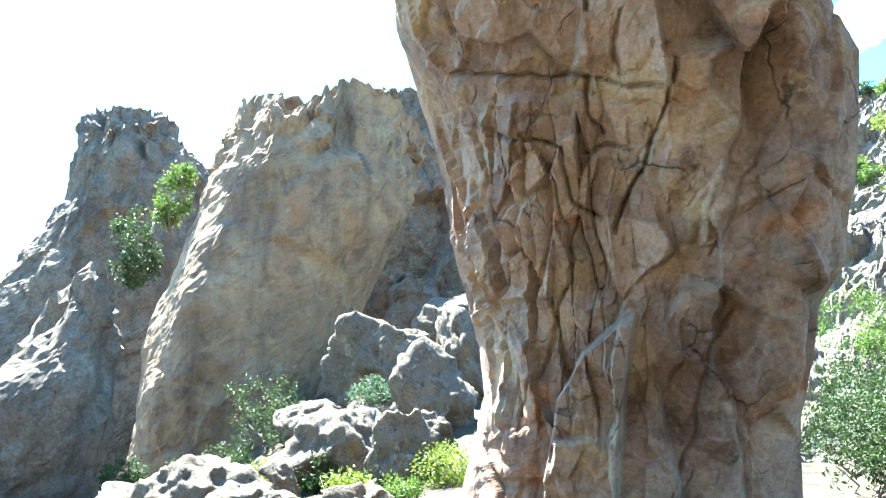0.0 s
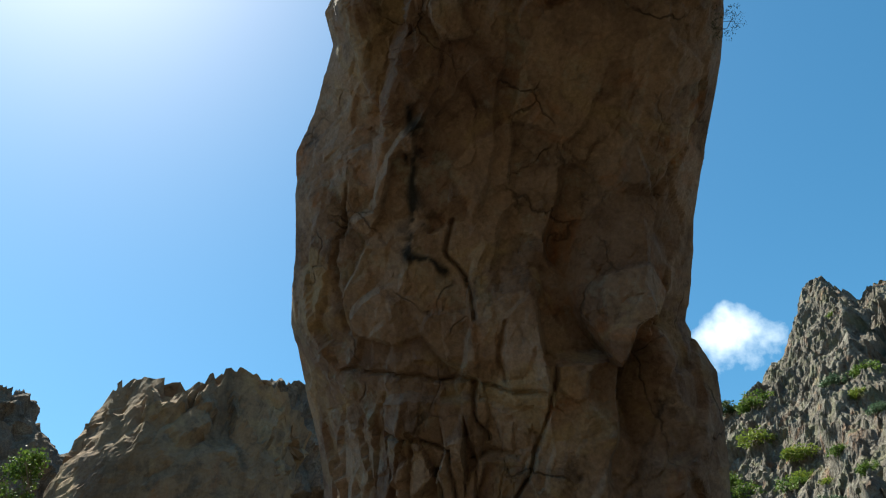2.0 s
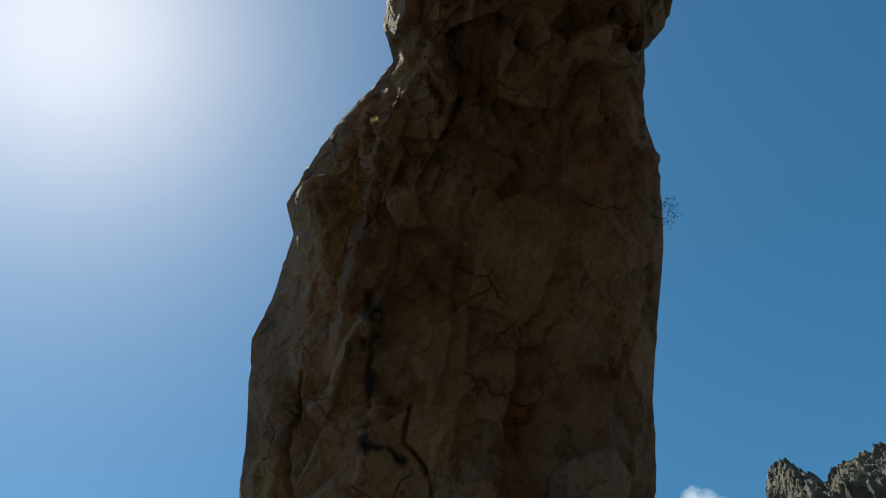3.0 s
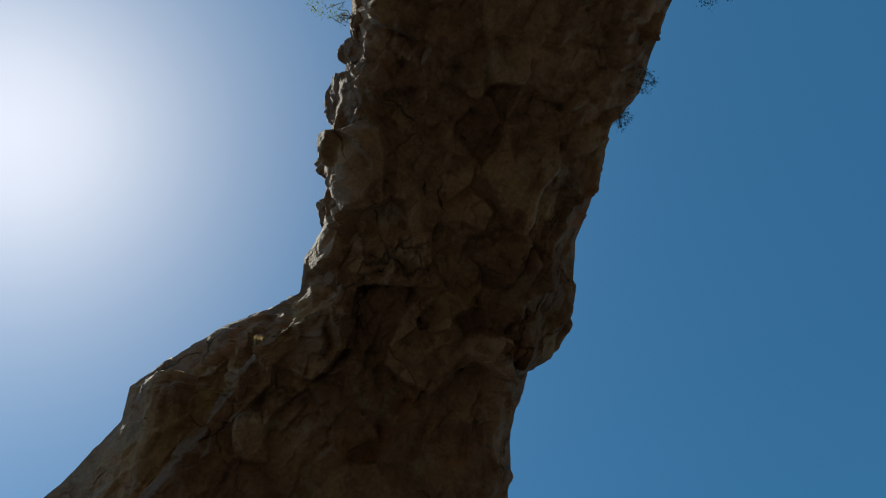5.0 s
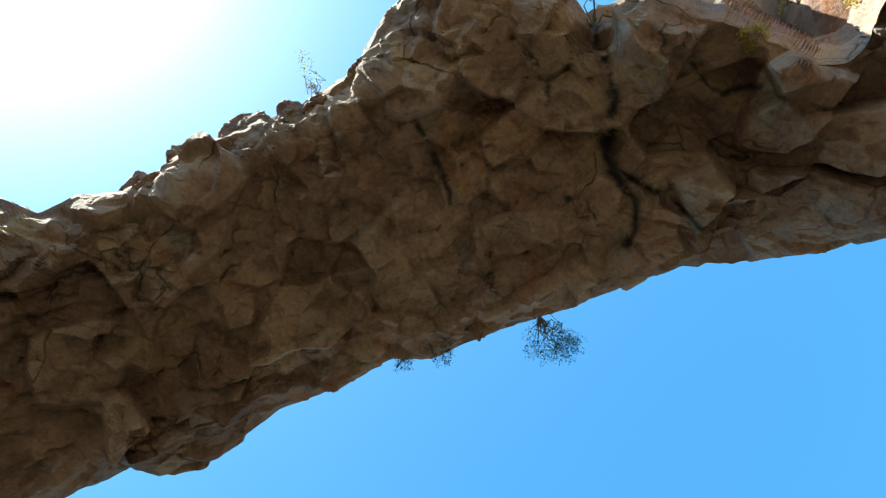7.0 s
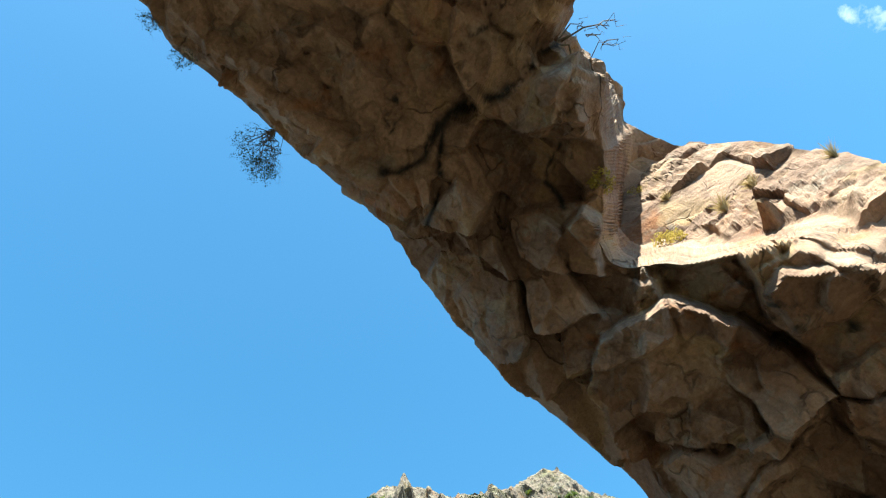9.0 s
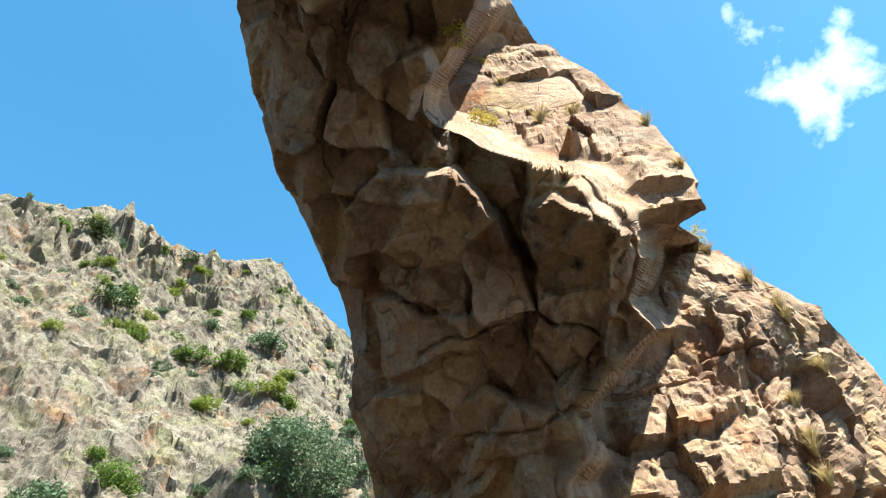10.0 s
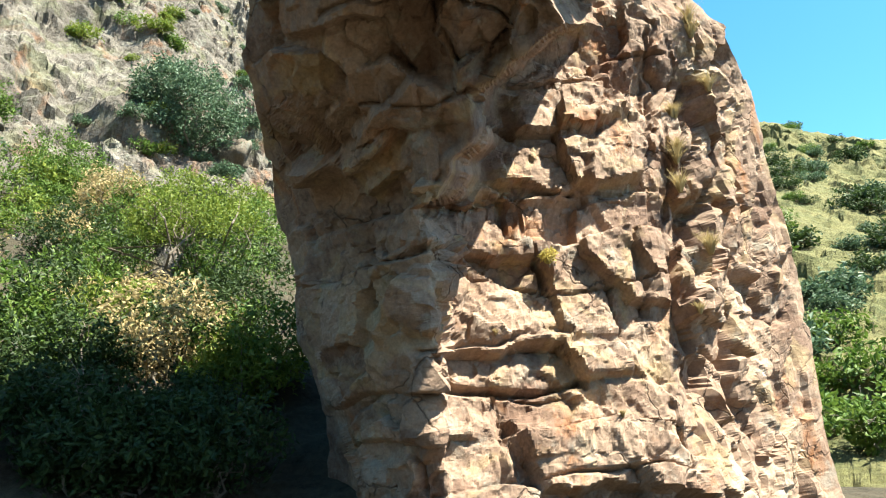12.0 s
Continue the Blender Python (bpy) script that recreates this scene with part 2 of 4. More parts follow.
MEADOW = rock_material("scrubby_meadow", (0.15, 0.13, 0.055), (0.085, 0.085, 0.032), (0.035, 0.045, 0.015), 0.3, bump=0.9, spots=0.5)
LEAF_GREEN = plain_material("green_leaf", (0.045, 0.09, 0.014), (0.12, 0.175, 0.03), translucent=0.35, random_tint=1, rough=0.55)
LEAF_YELLOW = plain_material("yellow_green_leaf", (0.085, 0.13, 0.016), (0.18, 0.215, 0.033), translucent=0.4, random_tint=1, rough=0.55)
LEAF_GREY = plain_material("grey_green_leaf", (0.04, 0.075, 0.036), (0.105, 0.155, 0.085), translucent=0.3, random_tint=1, rough=0.5)
# Dark foliage; for shrubs in shadow the shade is put into this leaf colour.
LEAF_DARK_SHADED = plain_material("dark_green_shaded_leaf", (0.018, 0.034, 0.009), (0.045, 0.072, 0.019), translucent=0.3, random_tint=1, rough=0.55)
STRAW = plain_material("dry_grass", (0.26, 0.20, 0.09), (0.42, 0.33, 0.17), translucent=0.35, random_tint=1, rough=0.7)
STRAW_GREEN = plain_material("yellowing_herb", (0.32, 0.26, 0.06), (0.45, 0.36, 0.09), translucent=0.35, random_tint=1, rough=0.7)
BARK = plain_material("grey_bark", (0.09, 0.07, 0.05), (0.19, 0.16, 0.13), scale=14, rough=0.9)


# ---- mesh helpers ----
def mesh_of(name, verts, faces, material, smooth=False):
    me = bpy.data.meshes.new(name)
    me.from_pydata([tuple(v) for v in verts] if not hasattr(verts, "tolist") else verts.tolist(), [], faces if not hasattr(faces, "tolist") else faces.tolist())
    me.materials.append(material)
    if smooth:
        me.polygons.foreach_set("use_smooth", [True] * len(me.polygons))
    me.update()
    return me


def grid_faces(nu, nv, close_v=False):
    """Quads of an nu x nv grid of vertices, row after row; close_v joins the last column to the first."""
    i, j = np.meshgrid(np.arange(nu - 1), np.arange(nv if close_v else nv - 1), indexing="ij")
    k = (j + 1) % nv
    return np.stack([i * nv + j, i * nv + k, (i + 1) * nv + k, (i + 1) * nv + j], -1).reshape(-1, 4)


def grid_normals(p, close_v=False):
    du = np.gradient(p, axis=0)
    if close_v:
        dv = np.roll(p, -1, 1) - np.roll(p, 1, 1)
    else:
        dv = np.gradient(p, axis=1)
    n = np.cross(dv, du)
    return n / np.maximum(np.linalg.norm(n, axis=2, keepdims=True), 1e-9)


def skin_layer(me, name, values):
    a = me.attributes.new(name, "FLOAT", "POINT")
    a.data.foreach_set("value", values.astype(np.float32))


def part(name, me, parent, label=""):
    ob = new(name, me)
    ob.parent = parent
    return tagged(ob, label)


# ---- the arch ----
# Stations along the arch: turn of the section from the foot of the north pier (0) over the crown (90) to the south pier (180),
# and how far its west and east edges lean out of the arch's plane, in degrees.
WEST_A, WEST_B = zip((-14, 17), (-5, 16.7), (3, 14.9), (8, 15.2), (17, 17.0), (24, 17.4), (31, 18.4), (34, 18.8), (39, 18.1), (45, 17.4),
                     (48, 16.9), (51, 15.0), (56, 12.7), (58.5, 12.9), (62, 9.9), (64.6, 7.4), (66.4, 5.0), (68.4, 3.0), (71, 3.2), (74, 1.9),
                     (80, 3.3), (88, 3.9), (93, 4.7), (98, 7.9), (100, 9.2), (106, 8.6), (110, 6.2), (111.5, 2.6), (118, 2.9),
                     (120, 1.2), (124, 2.8), (128, 7.4), (133, 10.8), (136, 12.4), (139.3, 13.3), (140.3, 11.1), (144, 14.2), (149, 19.5),
                     (154, 21.6), (162, 23.8), (168, 25.1), (180, 26.0), (194, 27))
EAST_A, EAST_B = zip((-14, 7.5), (-4, 7.9), (1, 8.2), (5, 9.5), (9, 10.2), (12, 12.0), (20, 13.3), (27, 13.6), (31, 12.0), (34, 12.8), (39, 13.5),
                     (45, 15.0), (51, 16.2), (58, 16.8), (61, 16.1), (66.5, 16.4), (68, 17.9), (71, 18.8), (75, 18.4), (78, 17.6), (85, 17.8),
                     (88, 17.5), (91, 18.8), (97, 18.5), (104, 18.5), (110, 18.2), (113, 17.9), (116.5, 19.1), (120, 19.0), (128, 18.7),
                     (134, 17.7), (141, 16.3), (145, 16.0), (150, 16.8), (156, 15.8), (163, 14.9), (168, 13.5), (173, 13.2), (179, 10.9), (194, 10))
RING_A, RING_R = zip((-14, 12.2), (0, 11.8), (15, 11.3), (30, 11.0), (45, 11.2), (60, 10.9), (75, 10.5), (90, 10.3), (105, 10.2), (120, 10.4),
                     (135, 10.6), (150, 11.0), (165, 11.4), (180, 11.8), (194, 12.2))


# Where the west flank of the south pier begins to fall back.
FLANK_A, FLANK_B = zip((100, -9), (112, -2), (118, 0), (121, 1), (123.5, 4), (126, 6.0), (128.5, 6.2), (130, 4.4), (135, -4.6), (137, -6.2), (142.4, -7.9), (145.3, -6.8), (148, -7.5), (150.5, -3.5),
                       (153, -1.4), (157, -0.5), (161.5, 2.3), (162.3, 4.2), (164, 3.4), (166, 2.6), (194, 2.8))


def flank_lean(turn):
    """The ragged line along which the overhanging body of the pier ends and its west flank begins."""
    z = np.zeros(len(turn))
    ragged = fbm(np.stack([np.asarray(turn), z, z], 1), 2.4, 2, 77, 0.5)
    return np.interp(turn, FLANK_A, FLANK_B) + 0.6 * ragged


def flank_ring(turn):
    """Reach of the south pier's west flank: a rock slope that leans back from its foot, and a second one above an overhang."""
    t = np.radians(180 - np.asarray(turn, float))
    lower = np.minimum(22, 12.1 / np.maximum(0.05, np.cos(t) - 0.28 * np.sin(t)))
    upper = np.minimum(20, 6.3 / np.maximum(0.05, np.cos(t) - 0.3 * np.sin(t)))
    over_ = ramp(np.asarray(turn, float), 138.5, 142.5)
    return upper * (1 - over_) + lower * over_


def arch_point(turn, lean, out=0.0):
    """A place on the underside of the arch, out metres towards the inside."""
    a, b = radians(turn), radians(lean)
    r = float(np.interp(turn, RING_A, RING_R))
    if turn > 116 and lean < float(np.interp(turn, FLANK_A, FLANK_B)) - 0.4:
        r = float(flank_ring(turn))
    r -= out
    return Vector((r * math.tan(b), r * math.cos(a), r * math.sin(a) + EYE[2]))


def polyline_distance(a, b, pts):
    """Distance, in degrees, of the places (a, b) from a line through pts."""
    best = np.full(a.shape, 1e9)
    for (a0, b0), (a1, b1) in zip(pts[:-1], pts[1:]):
        da, db = a1 - a0, b1 - b0
        t = np.clip(((a - a0) * da + (b - b0) * db) / (da * da + db * db + 1e-9), 0, 1)
        best = np.minimum(best, np.hypot(a - a0 - t * da, b - b0 - t * db))
    return best


# Open cracks, as lines of (turn, lean) over the underside, with their half-width in degrees and depth in metres.
CRACKS = [
    (0.16, 0.16, [(29.3, -15.2), (28.9, -11.7), (28.2, -8.2), (28.2, -5.1), (26.9, -2.3), (26.5, 0.6)]), (0.16, 0.2, [(27.9, -4.6), (25.2, -5.1), (23.1, -4.3)]),
    (0.2, 0.2, [(24.0, -12.3), (23.3, -9.6), (22.6, -7.7)]), (0.22, 0.22, [(28.4, 1.8), (24.8, 0.5), (21.1, -1.1), (18.2, -2.4), (15.7, -4.3)]),
    (0.2, 0.2, [(22.6, -7.7), (20.5, -7.2), (18.6, -6.5), (16.9, -4.9)]), (0.15, 0.15, [(21.7, -2.3), (22.2, -4.4), (21.7, -5.8)])]
CRACKS += [
    (0.35, 0.35, [(18.0, -13.8), (13.7, -13.2), (10.4, -13.4), (7.3, -12.3)]), (0.18, 0.16, [(21.1, -8.5), (16.4, -7.6), (11.9, -7.7), (5.7, -10.1), (1.7, -12.3)]),
    (0.3, 0.12, [(9.0, 4.5), (5.3, 2.6), (-1.3, 0.4), (-4.6, -1.0)]), (0.3, 0.08, [(30.5, 12.7), (23.3, 8.6), (18.6, 6.0), (13.3, 3.3)]),
    (0.14, 0.12, [(32.1, -1.8), (29.5, -2.7), (27.8, -2.2)]), (0.2, 0.2, [(41.0, -5.6), (38.4, -6.3), (35.9, -4.4), (32.7, -4.5)]),
    (0.2, 0.16, [(44.7, -13.6), (42.4, -14.4), (37.0, -15.7), (32.2, -15.4)])]
CRACKS += [
    (0.2, 0.15, [(146.8, 10.6), (145.7, 7.7), (145.7, 3.1)]), (0.22, 0.18, [(154.2, 8.4), (153.9, 3.9), (153.3, -0.2)]), (0.3, 0.2, [(145.6, -9.2), (148.3, -13.9), (154.4, -14.0), (158.3, -13.9)]),
    (0.25, 0.2, [(144.9, 1.7), (147.7, 1.5), (150.6, -0.1)]), (0.25, 0.2, [(133.4, 4.5), (136.8, 2.0), (141.8, 0.9)]), (0.3, 0.25, [(173.7, 2.8), (172.8, -3.5), (172.4, -8.5)]),
    (0.3, 0.25, [(176.8, 3.3), (176.8, -2.6), (177.9, -8.3)]), (0.3, 0.3, [(161.0, -3.2), (165.1, -4.3)]), (0.25, 0.25, [(163.8, -12.9), (167.9, -13.3), (171.5, -14.1)])]
CRACKS += [(0.3, 0.3, [(148.8, -13.3), (152.7, -14.8), (156.2, -14.5)]), (0.5, 0.5, [(153.6, -16.9), (157.5, -17.2), (162.0, -18.4), (165.7, -17.8)]), (0.8, 0.6, [(168.4, -21.5), (171.1, -22.2)]),
           (0.35, 0.3, [(153.1, -0.5), (155.6, -2.3), (156.9, -3.6)])]
# Black mineral streaks, and last the painted shade of a hollow under a block, in the same measure: half-width, line.
STREAKS_AND_HOLLOW = [
    (0.55, [(49.1, -7.3), (44.1, -8.0), (41.4, -7.8), (38.8, -9.0), (36.4, -6.6)]), (0.3, [(50.7, -7.4), (45.7, -8.5)]), (0.6, [(111.9, -1.4), (111.8, 2.9), (110.1, 8.4), (110.7, 11.7), (109.4, 15.1)]),
    (0.35, [(110.3, 9.4), (113.6, 12.4), (115.2, 15.4)]), (0.3, [(95.9, -1.4), (97.1, 2.6), (96.7, 7.2)]), (0.4, [(106.0, -2.7), (107.4, 0.8), (107.0, 3.0)]), (0.35, [(105.6, 9.6), (107.2, 10.9), (107.7, 14.3)]),
    (0.5, [(117.6, 3.6), (118.8, 6.1), (121.5, 6.4)]), (1.4, [(137.5, -0.3), (139.8, -1.1), (142.0, -2.4)])]


# Great broken blocks of the south pier: how far they stand out, how that changes per degree of turn and lean, and their corners.
SLABS = [
    (0.60, -0.035, 0.02, [(133.0, -0.8), (132.6, -4.0), (135.9, -5.6), (142.3, -7.8), (148.3, -3.9), (144.6, 0.6), (138.5, 0.8)]),
    (0.40, 0.03, -0.08, [(114.1, 11.2), (114.7, 16.0), (118.5, 12.8), (117.2, 10.9)]),
    (0.38, 0.03, -0.03, [(118.6, 10.6), (122.1, 5.0), (124.7, 4.8), (127.8, 7.9), (122.4, 12.1)]),
    (0.45, -0.02, -0.03, [(131.6, 10.9), (132.1, 4.8), (136.9, 2.4), (144.6, 0.6), (145.6, 6.8), (139.1, 15.0), (133.7, 14.2)]),
    (0.35, -0.05, 0.03, [(144.6, 0.6), (148.3, -3.9), (151.6, 0.1), (148.9, 1.9)]),
    (0.35, 0.03, -0.04, [(113.1, -1.5), (119.4, -2.5), (120.6, 0.3), (114.3, 5.6), (111.4, 4.1)])]
SLABS += [
    (0.34, 0.03, 0.01, [(153.4, -2.7), (152.8, -10.6), (155.5, -12.0), (156.6, -9.8), (156.9, -3.6)]),
    (0.28, 0.05, -0.01, [(157.6, -0.5), (157.1, -13.3), (160.6, -14.2), (161.3, -8.1), (160.1, -1.4)]),
    (0.24, 0.02, 0.02, [(162.4, -8.6), (160.9, -14.2), (170.2, -16.2), (170.2, -12.9), (166.5, -9.0)]),
    (0.30, 0.03, 0.01, [(179.0, -3.4), (177.3, -8.7), (182.4, -17.5), (184.9, -17.7), (184.5, -5.9)]),
    (-0.36, 0.04, 0.01, [(174.0, 2.4), (173.3, -8.0), (176.9, -9.6), (177.0, 1.9)]),
    (-0.26, 0.05, 0.01, [(166.6, 2.0), (166.3, -6.3), (172.4, -8.0), (172.8, -3.5)]),
    (0.28, 0.0, 0.05, [(165.7, -16.3), (165.7, -20.0), (172.0, -19.8), (171.1, -16.6)]),
    (0.30, 0.06, 0.0, [(160.2, 3.6), (160.6, -1.5), (162.2, -1.0), (162.3, 4.4)]),
    (0.25, 0.06, 0.0, [(162.9, 3.6), (162.6, 0.4), (165.4, -0.2), (165.6, 2.6)])]


def within(a, b, corners):
    """How far, in degrees, the places (a, b) lie inside a convex outline."""
    ca, cb = sum(c[0] for c in corners) / len(corners), sum(c[1] for c in corners) / len(corners)
    best = np.full(a.shape, 99.0)
    for (a0, b0), (a1, b1) in zip(corners, corners[1:] + corners[:1]):
        na, nb_ = b1 - b0, a0 - a1
        size = math.hypot(na, nb_)
        if na * (ca - a0) + nb_ * (cb - b0) < 0:
            na, nb_ = -na, -nb_
        best = np.minimum(best, (na * (a - a0) + nb_ * (b - b0)) / size)
    return best, ca, cb


def build_arch():
    nt_, nb, ns, ntop = 1150, 230, 10, 24
    turn = np.linspace(-14, 194, nt_)
    tw, te = -np.tan(np.radians(np.interp(turn, WEST_A, WEST_B))), np.tan(np.radians(np.interp(turn, EAST_A, EAST_B)))
    r0 = np.interp(turn, RING_A, RING_R)
    s = np.linspace(0, 1, nb)
    S, A = np.meshgrid(s, turn)
    tt = tw[:, None] + (te - tw)[:, None] * S
    fall = np.maximum(0, np.tan(np.radians(flank_lean(turn)))[:, None] - tt) * 11
    chamfer = ramp(fall, 0, np.interp(turn, [136, 145, 160], [0.45, 0.26, 0.5])[:, None]) * ((flank_ring(turn) - r0) * ramp(turn, 112, 118))[:, None] + 0.35 * fall * ramp(turn, 112, 118)[:, None]
    back = np.maximum(0, -math.tan(radians(17)) - tt) * 11 * ramp(turn, 146, 154)[:, None]
    # the foot of the south pier has a blunt upright edge from which its east face turns away
    away = np.maximum(0, tt - np.tan(np.radians(np.interp(turn, [150, 158, 194], [9, 2.8, 2.8])))[:, None]) * 11 * ramp(turn, 152, 162)[:, None]
    chamfer = chamfer + 1.8 * back + 0.95 * away * away / (away + 0.15)
    west = 0.9 * np.clip((0.14 - S) / 0.14, 0, 1) ** 2 * (1 - ramp(turn, 112, 130))[:, None]
    west = west + 1.2 * (ramp(turn, -5, 10) * (1 - ramp(turn, 25, 40)))[:, None] * np.clip((0.3 - S) / 0.3, 0, 1) ** 2
    east = 0.8 * np.clip((S - 0.86) / 0.14, 0, 1) ** 2
    # the shoulder of the north haunch stands back behind the crown's west rim
    lean2 = np.degrees(np.arctan(tt))
    shoulder = 0.5 * ramp(A, 44, 50) * (1 - ramp(A, 66.5, 67.5)) * ramp(-lean2 - (3.2 + 0.35 * (67 - A)), 0.0, 0.7)
    rr = r0[:, None] + chamfer + west + east + shoulder
    ca, sa = np.cos(np.radians(turn)), np.sin(np.radians(turn))
    under = np.stack([rr * tt, rr * ca[:, None], rr * sa[:, None]], -1)
    thick = 3.4 + 1.6 * np.abs(ca)
    # the back of the south haunch comes down to a thin edge on its west side
    thick_w = thick * np.interp(turn, [109, 116, 152, 165], [1, 0.14, 0.14, 1])
    xe, xw, re_, rw = rr[:, -1] * te, rr[:, 0] * tw, rr[:, -1], rr[:, 0]
    cols = [under]
    for k in range(1, ns + 1):
        f = k / ns
        r = re_ + thick * f * 0.8
        cols.append(np.stack([xe - 0.25 * f * f, r * ca, r * sa], -1)[:, None])
    for k in range(1, ntop + 1):
        f = k / (ntop + 1)
        r = (re_ * (1 - f) + rw * f) + (thick * (1 - f) + thick_w * f) * (0.8 + 0.2 * math.sin(math.pi * f))
        cols.append(np.stack([(xe - 0.25) * (1 - f) + (xw + 0.15) * f, r * ca, r * sa], -1)[:, None])
    for k in range(ns, 0, -1):
        f = k / ns
        r = rw + thick_w * f * 0.8
        cols.append(np.stack([xw + 0.15 * f * f, r * ca, r * sa], -1)[:, None])
    p = np.concatenate(cols, 1)
    nv = p.shape[1]
    n = grid_normals(p, True)
    for _ in range(6):
        n = n + np.roll(n, 1, 1) + np.roll(n, -1, 1)
        n[1:-1] = n[1:-1] + n[2:] + n[:-2]
        n /= np.linalg.norm(n, axis=2, keepdims=True)
    n = n.reshape(-1, 3)
    flat = p.reshape(-1, 3)
    warp = np.stack([fbm(flat, 1.1, 3, 5 + k) for k in range(3)], 1) * 0.16
    q = flat + warp
    tA = np.repeat(turn, nv)
    lean = np.degrees(np.arctan2(flat[:, 0], np.hypot(flat[:, 1], flat[:, 2])))
    south = ramp(tA, 108, 122)
    crown = ramp(tA, 50, 66) * (1 - south)
    pier = 1 - ramp(tA, 50, 66)
    flute = ramp(tA, -2, 5) * (1 - ramp(tA, 20, 30)) * ramp(-lean, 1, 6)
    flank = south * ramp(-lean - 14, 0, 4)
    flank_b = np.repeat(np.tan(np.radians(flank_lean(turn))), nv)
    drop = (flank_b - flat[:, 0] / np.hypot(flat[:, 1], flat[:, 2])) * 11
    lit = south * ramp(drop, 0.05, 0.5)
    span = np.interp(tA, [136, 145, 160], [0.45, 0.26, 0.5])
    wall = south * (1 - ramp(tA, 158, 170)) * ramp(drop, -0.25, -0.03) * (1 - ramp(drop, span, span + 0.35))
    body = south * (1 - lit)
    d = 0.10 * fbm(flat, 3.5, 2, 31)
    d += where(0.30 * pier + 0.55 * crown + 0.8 * body + 0.4 * lit, facets, flat, (2.2, 2.4, 2.4), 0.62, 0.14, 41, blend=0.035, warp=warp)
    d += where(0.30 * pier + 0.85 * crown + 0.95 * body + 0.22 * lit, facets, flat, (0.95, 1.2, 1.2), 0.40, 0.10, 45, blend=0.05, warp=warp)
    d += where(0.35 * pier + 1.3 * crown + 0.75 * body + 0.35 * lit, facets, flat, (0.42, 0.5, 0.5), 0.15, 0.055, 61, blend=0.09, warp=0.5 * warp)
    d += where(0.5 * pier + 1.3 * crown + 0.8 * south, facets, flat, (0.17, 0.19, 0.2), 0.045, 0.012, 65, blend=0.12)
    d += where((1 - flank) * (body * (0.35 + 0.4 * ramp(tA, 140, 158)) + 1.0 * lit) * (1 - 0.8 * ramp(lean, 8, 13)), strata, flat + 0.5 * warp, 1.2, 3.0, 0.24, 0.26, 0.07, 51)
    d += where(flank, facets, flat, (0.55, 0.7, 1.7), 0.46, 0.18, 55, joint=0.12, joint_width=0.06, blend=0.05, warp=warp)
    d += where(flute, facets, flat, (0.32, 0.7, 2.4), 0.36, 0.13, 71, joint=0.09, joint_width=0.06, blend=0.06, warp=0.6 * warp)
    d += where(pier * (1 - flute) * (0.4 + 0.6 * ramp(lean, -3, 4)) * (1 - 0.6 * ramp(tA, 36, 44)) * (1 - 0.8 * ramp(lean, 8, 12)), facets, flat, (1.0, 1.6, 3.8), 0.70, 0.13, 75, blend=0.05, warp=warp)
    d += 0.014 * fbm(flat, 0.3, 4, 81, 0.62)
    d *= np.tile(np.r_[np.ones(nb), np.full(nv - nb, 0.3)], nt_)
    d = d * (1 - 0.88 * wall) + 0.10 * wall * fbm(flat, 1.4, 2, 83)
    rim = np.tile(np.r_[s, np.full(nv - nb, 0.5)], nt_)
    d *= 1 - 0.85 * np.exp(-np.minimum(rim, 1 - rim) / 0.05)
    wob = np.stack([fbm(flat, 0.6, 3, 93), fbm(flat, 0.6, 3, 97)], 1)
    a2, l2 = tA + 0.5 * wob[:, 0], lean + 0.5 * wob[:, 1]
    inner = np.tile(np.r_[np.ones(nb), np.zeros(nv - nb)], nt_)
    grime = np.zeros(len(flat))
    for half, deep, pts in CRACKS:
        gap = np.exp(-(polyline_distance(a2, l2, pts) / np.maximum(0.17, half * np.clip(0.75 + 0.5 * wob[:, 0], 0.4, 1.3))) ** 2) * inner
        d -= 0.6 * deep * gap
        grime = np.maximum(grime, 0.22 * gap)
    for high, ga, gb, corners in SLABS:
        deep_in, ca_, cb_ = within(a2, l2, corners)
        d += inner * (1 - wall) * ramp(deep_in, -0.12, 0.22) * (high + ga * (tA - ca_) + gb * (lean - cb_))
    # a slab leans against the foot of the north pier
    slab = ramp(lean - np.interp(tA, [-14, -4.8, 3, 6.4, 9.2], [-11, -10.5, -8.9, -7.0, -3.5]), 0, 0.4) * ramp(np.interp(tA, [-14, -4.6, 3.3, 9.2], [-5, -4.6, -3.7, -2.4]) - lean, 0, 0.4) * (1 - ramp(tA, 8.6, 9.4))
    d += inner * 0.6 * slab
    stain_shade = grime.copy()
    ragged = np.clip(0.6 + 1.5 * fbm(flat, 0.4, 5, 99, 0.75), 0, 0.95)
    for half, pts in STREAKS_AND_HOLLOW:
        stain_shade = np.maximum(stain_shade, 1.15 * ragged * np.exp(-(polyline_distance(a2 + 0.5 * wob[:, 1], l2, pts) / np.maximum(0.25, half * (0.9 + 0.9 * wob[:, 0]))) ** 2))
    me = mesh_of("rock_arch", flat + n * d[:, None] + (0, 0, EYE[2]), grid_faces(nt_, nv, True), ROCK_ARCH)
    skin_layer(me, "stain_shade", np.clip(stain_shade * inner, 0, 1))
    skin_layer(me, "plate", plate_tone(q, (0.95, 1.2, 1.2), 45))
    ob = new("rock_arch", me)
    return tagged(ob, "huge natural arch of brown fractured rock spanning between two piers", "rock arch")


arch = build_arch()


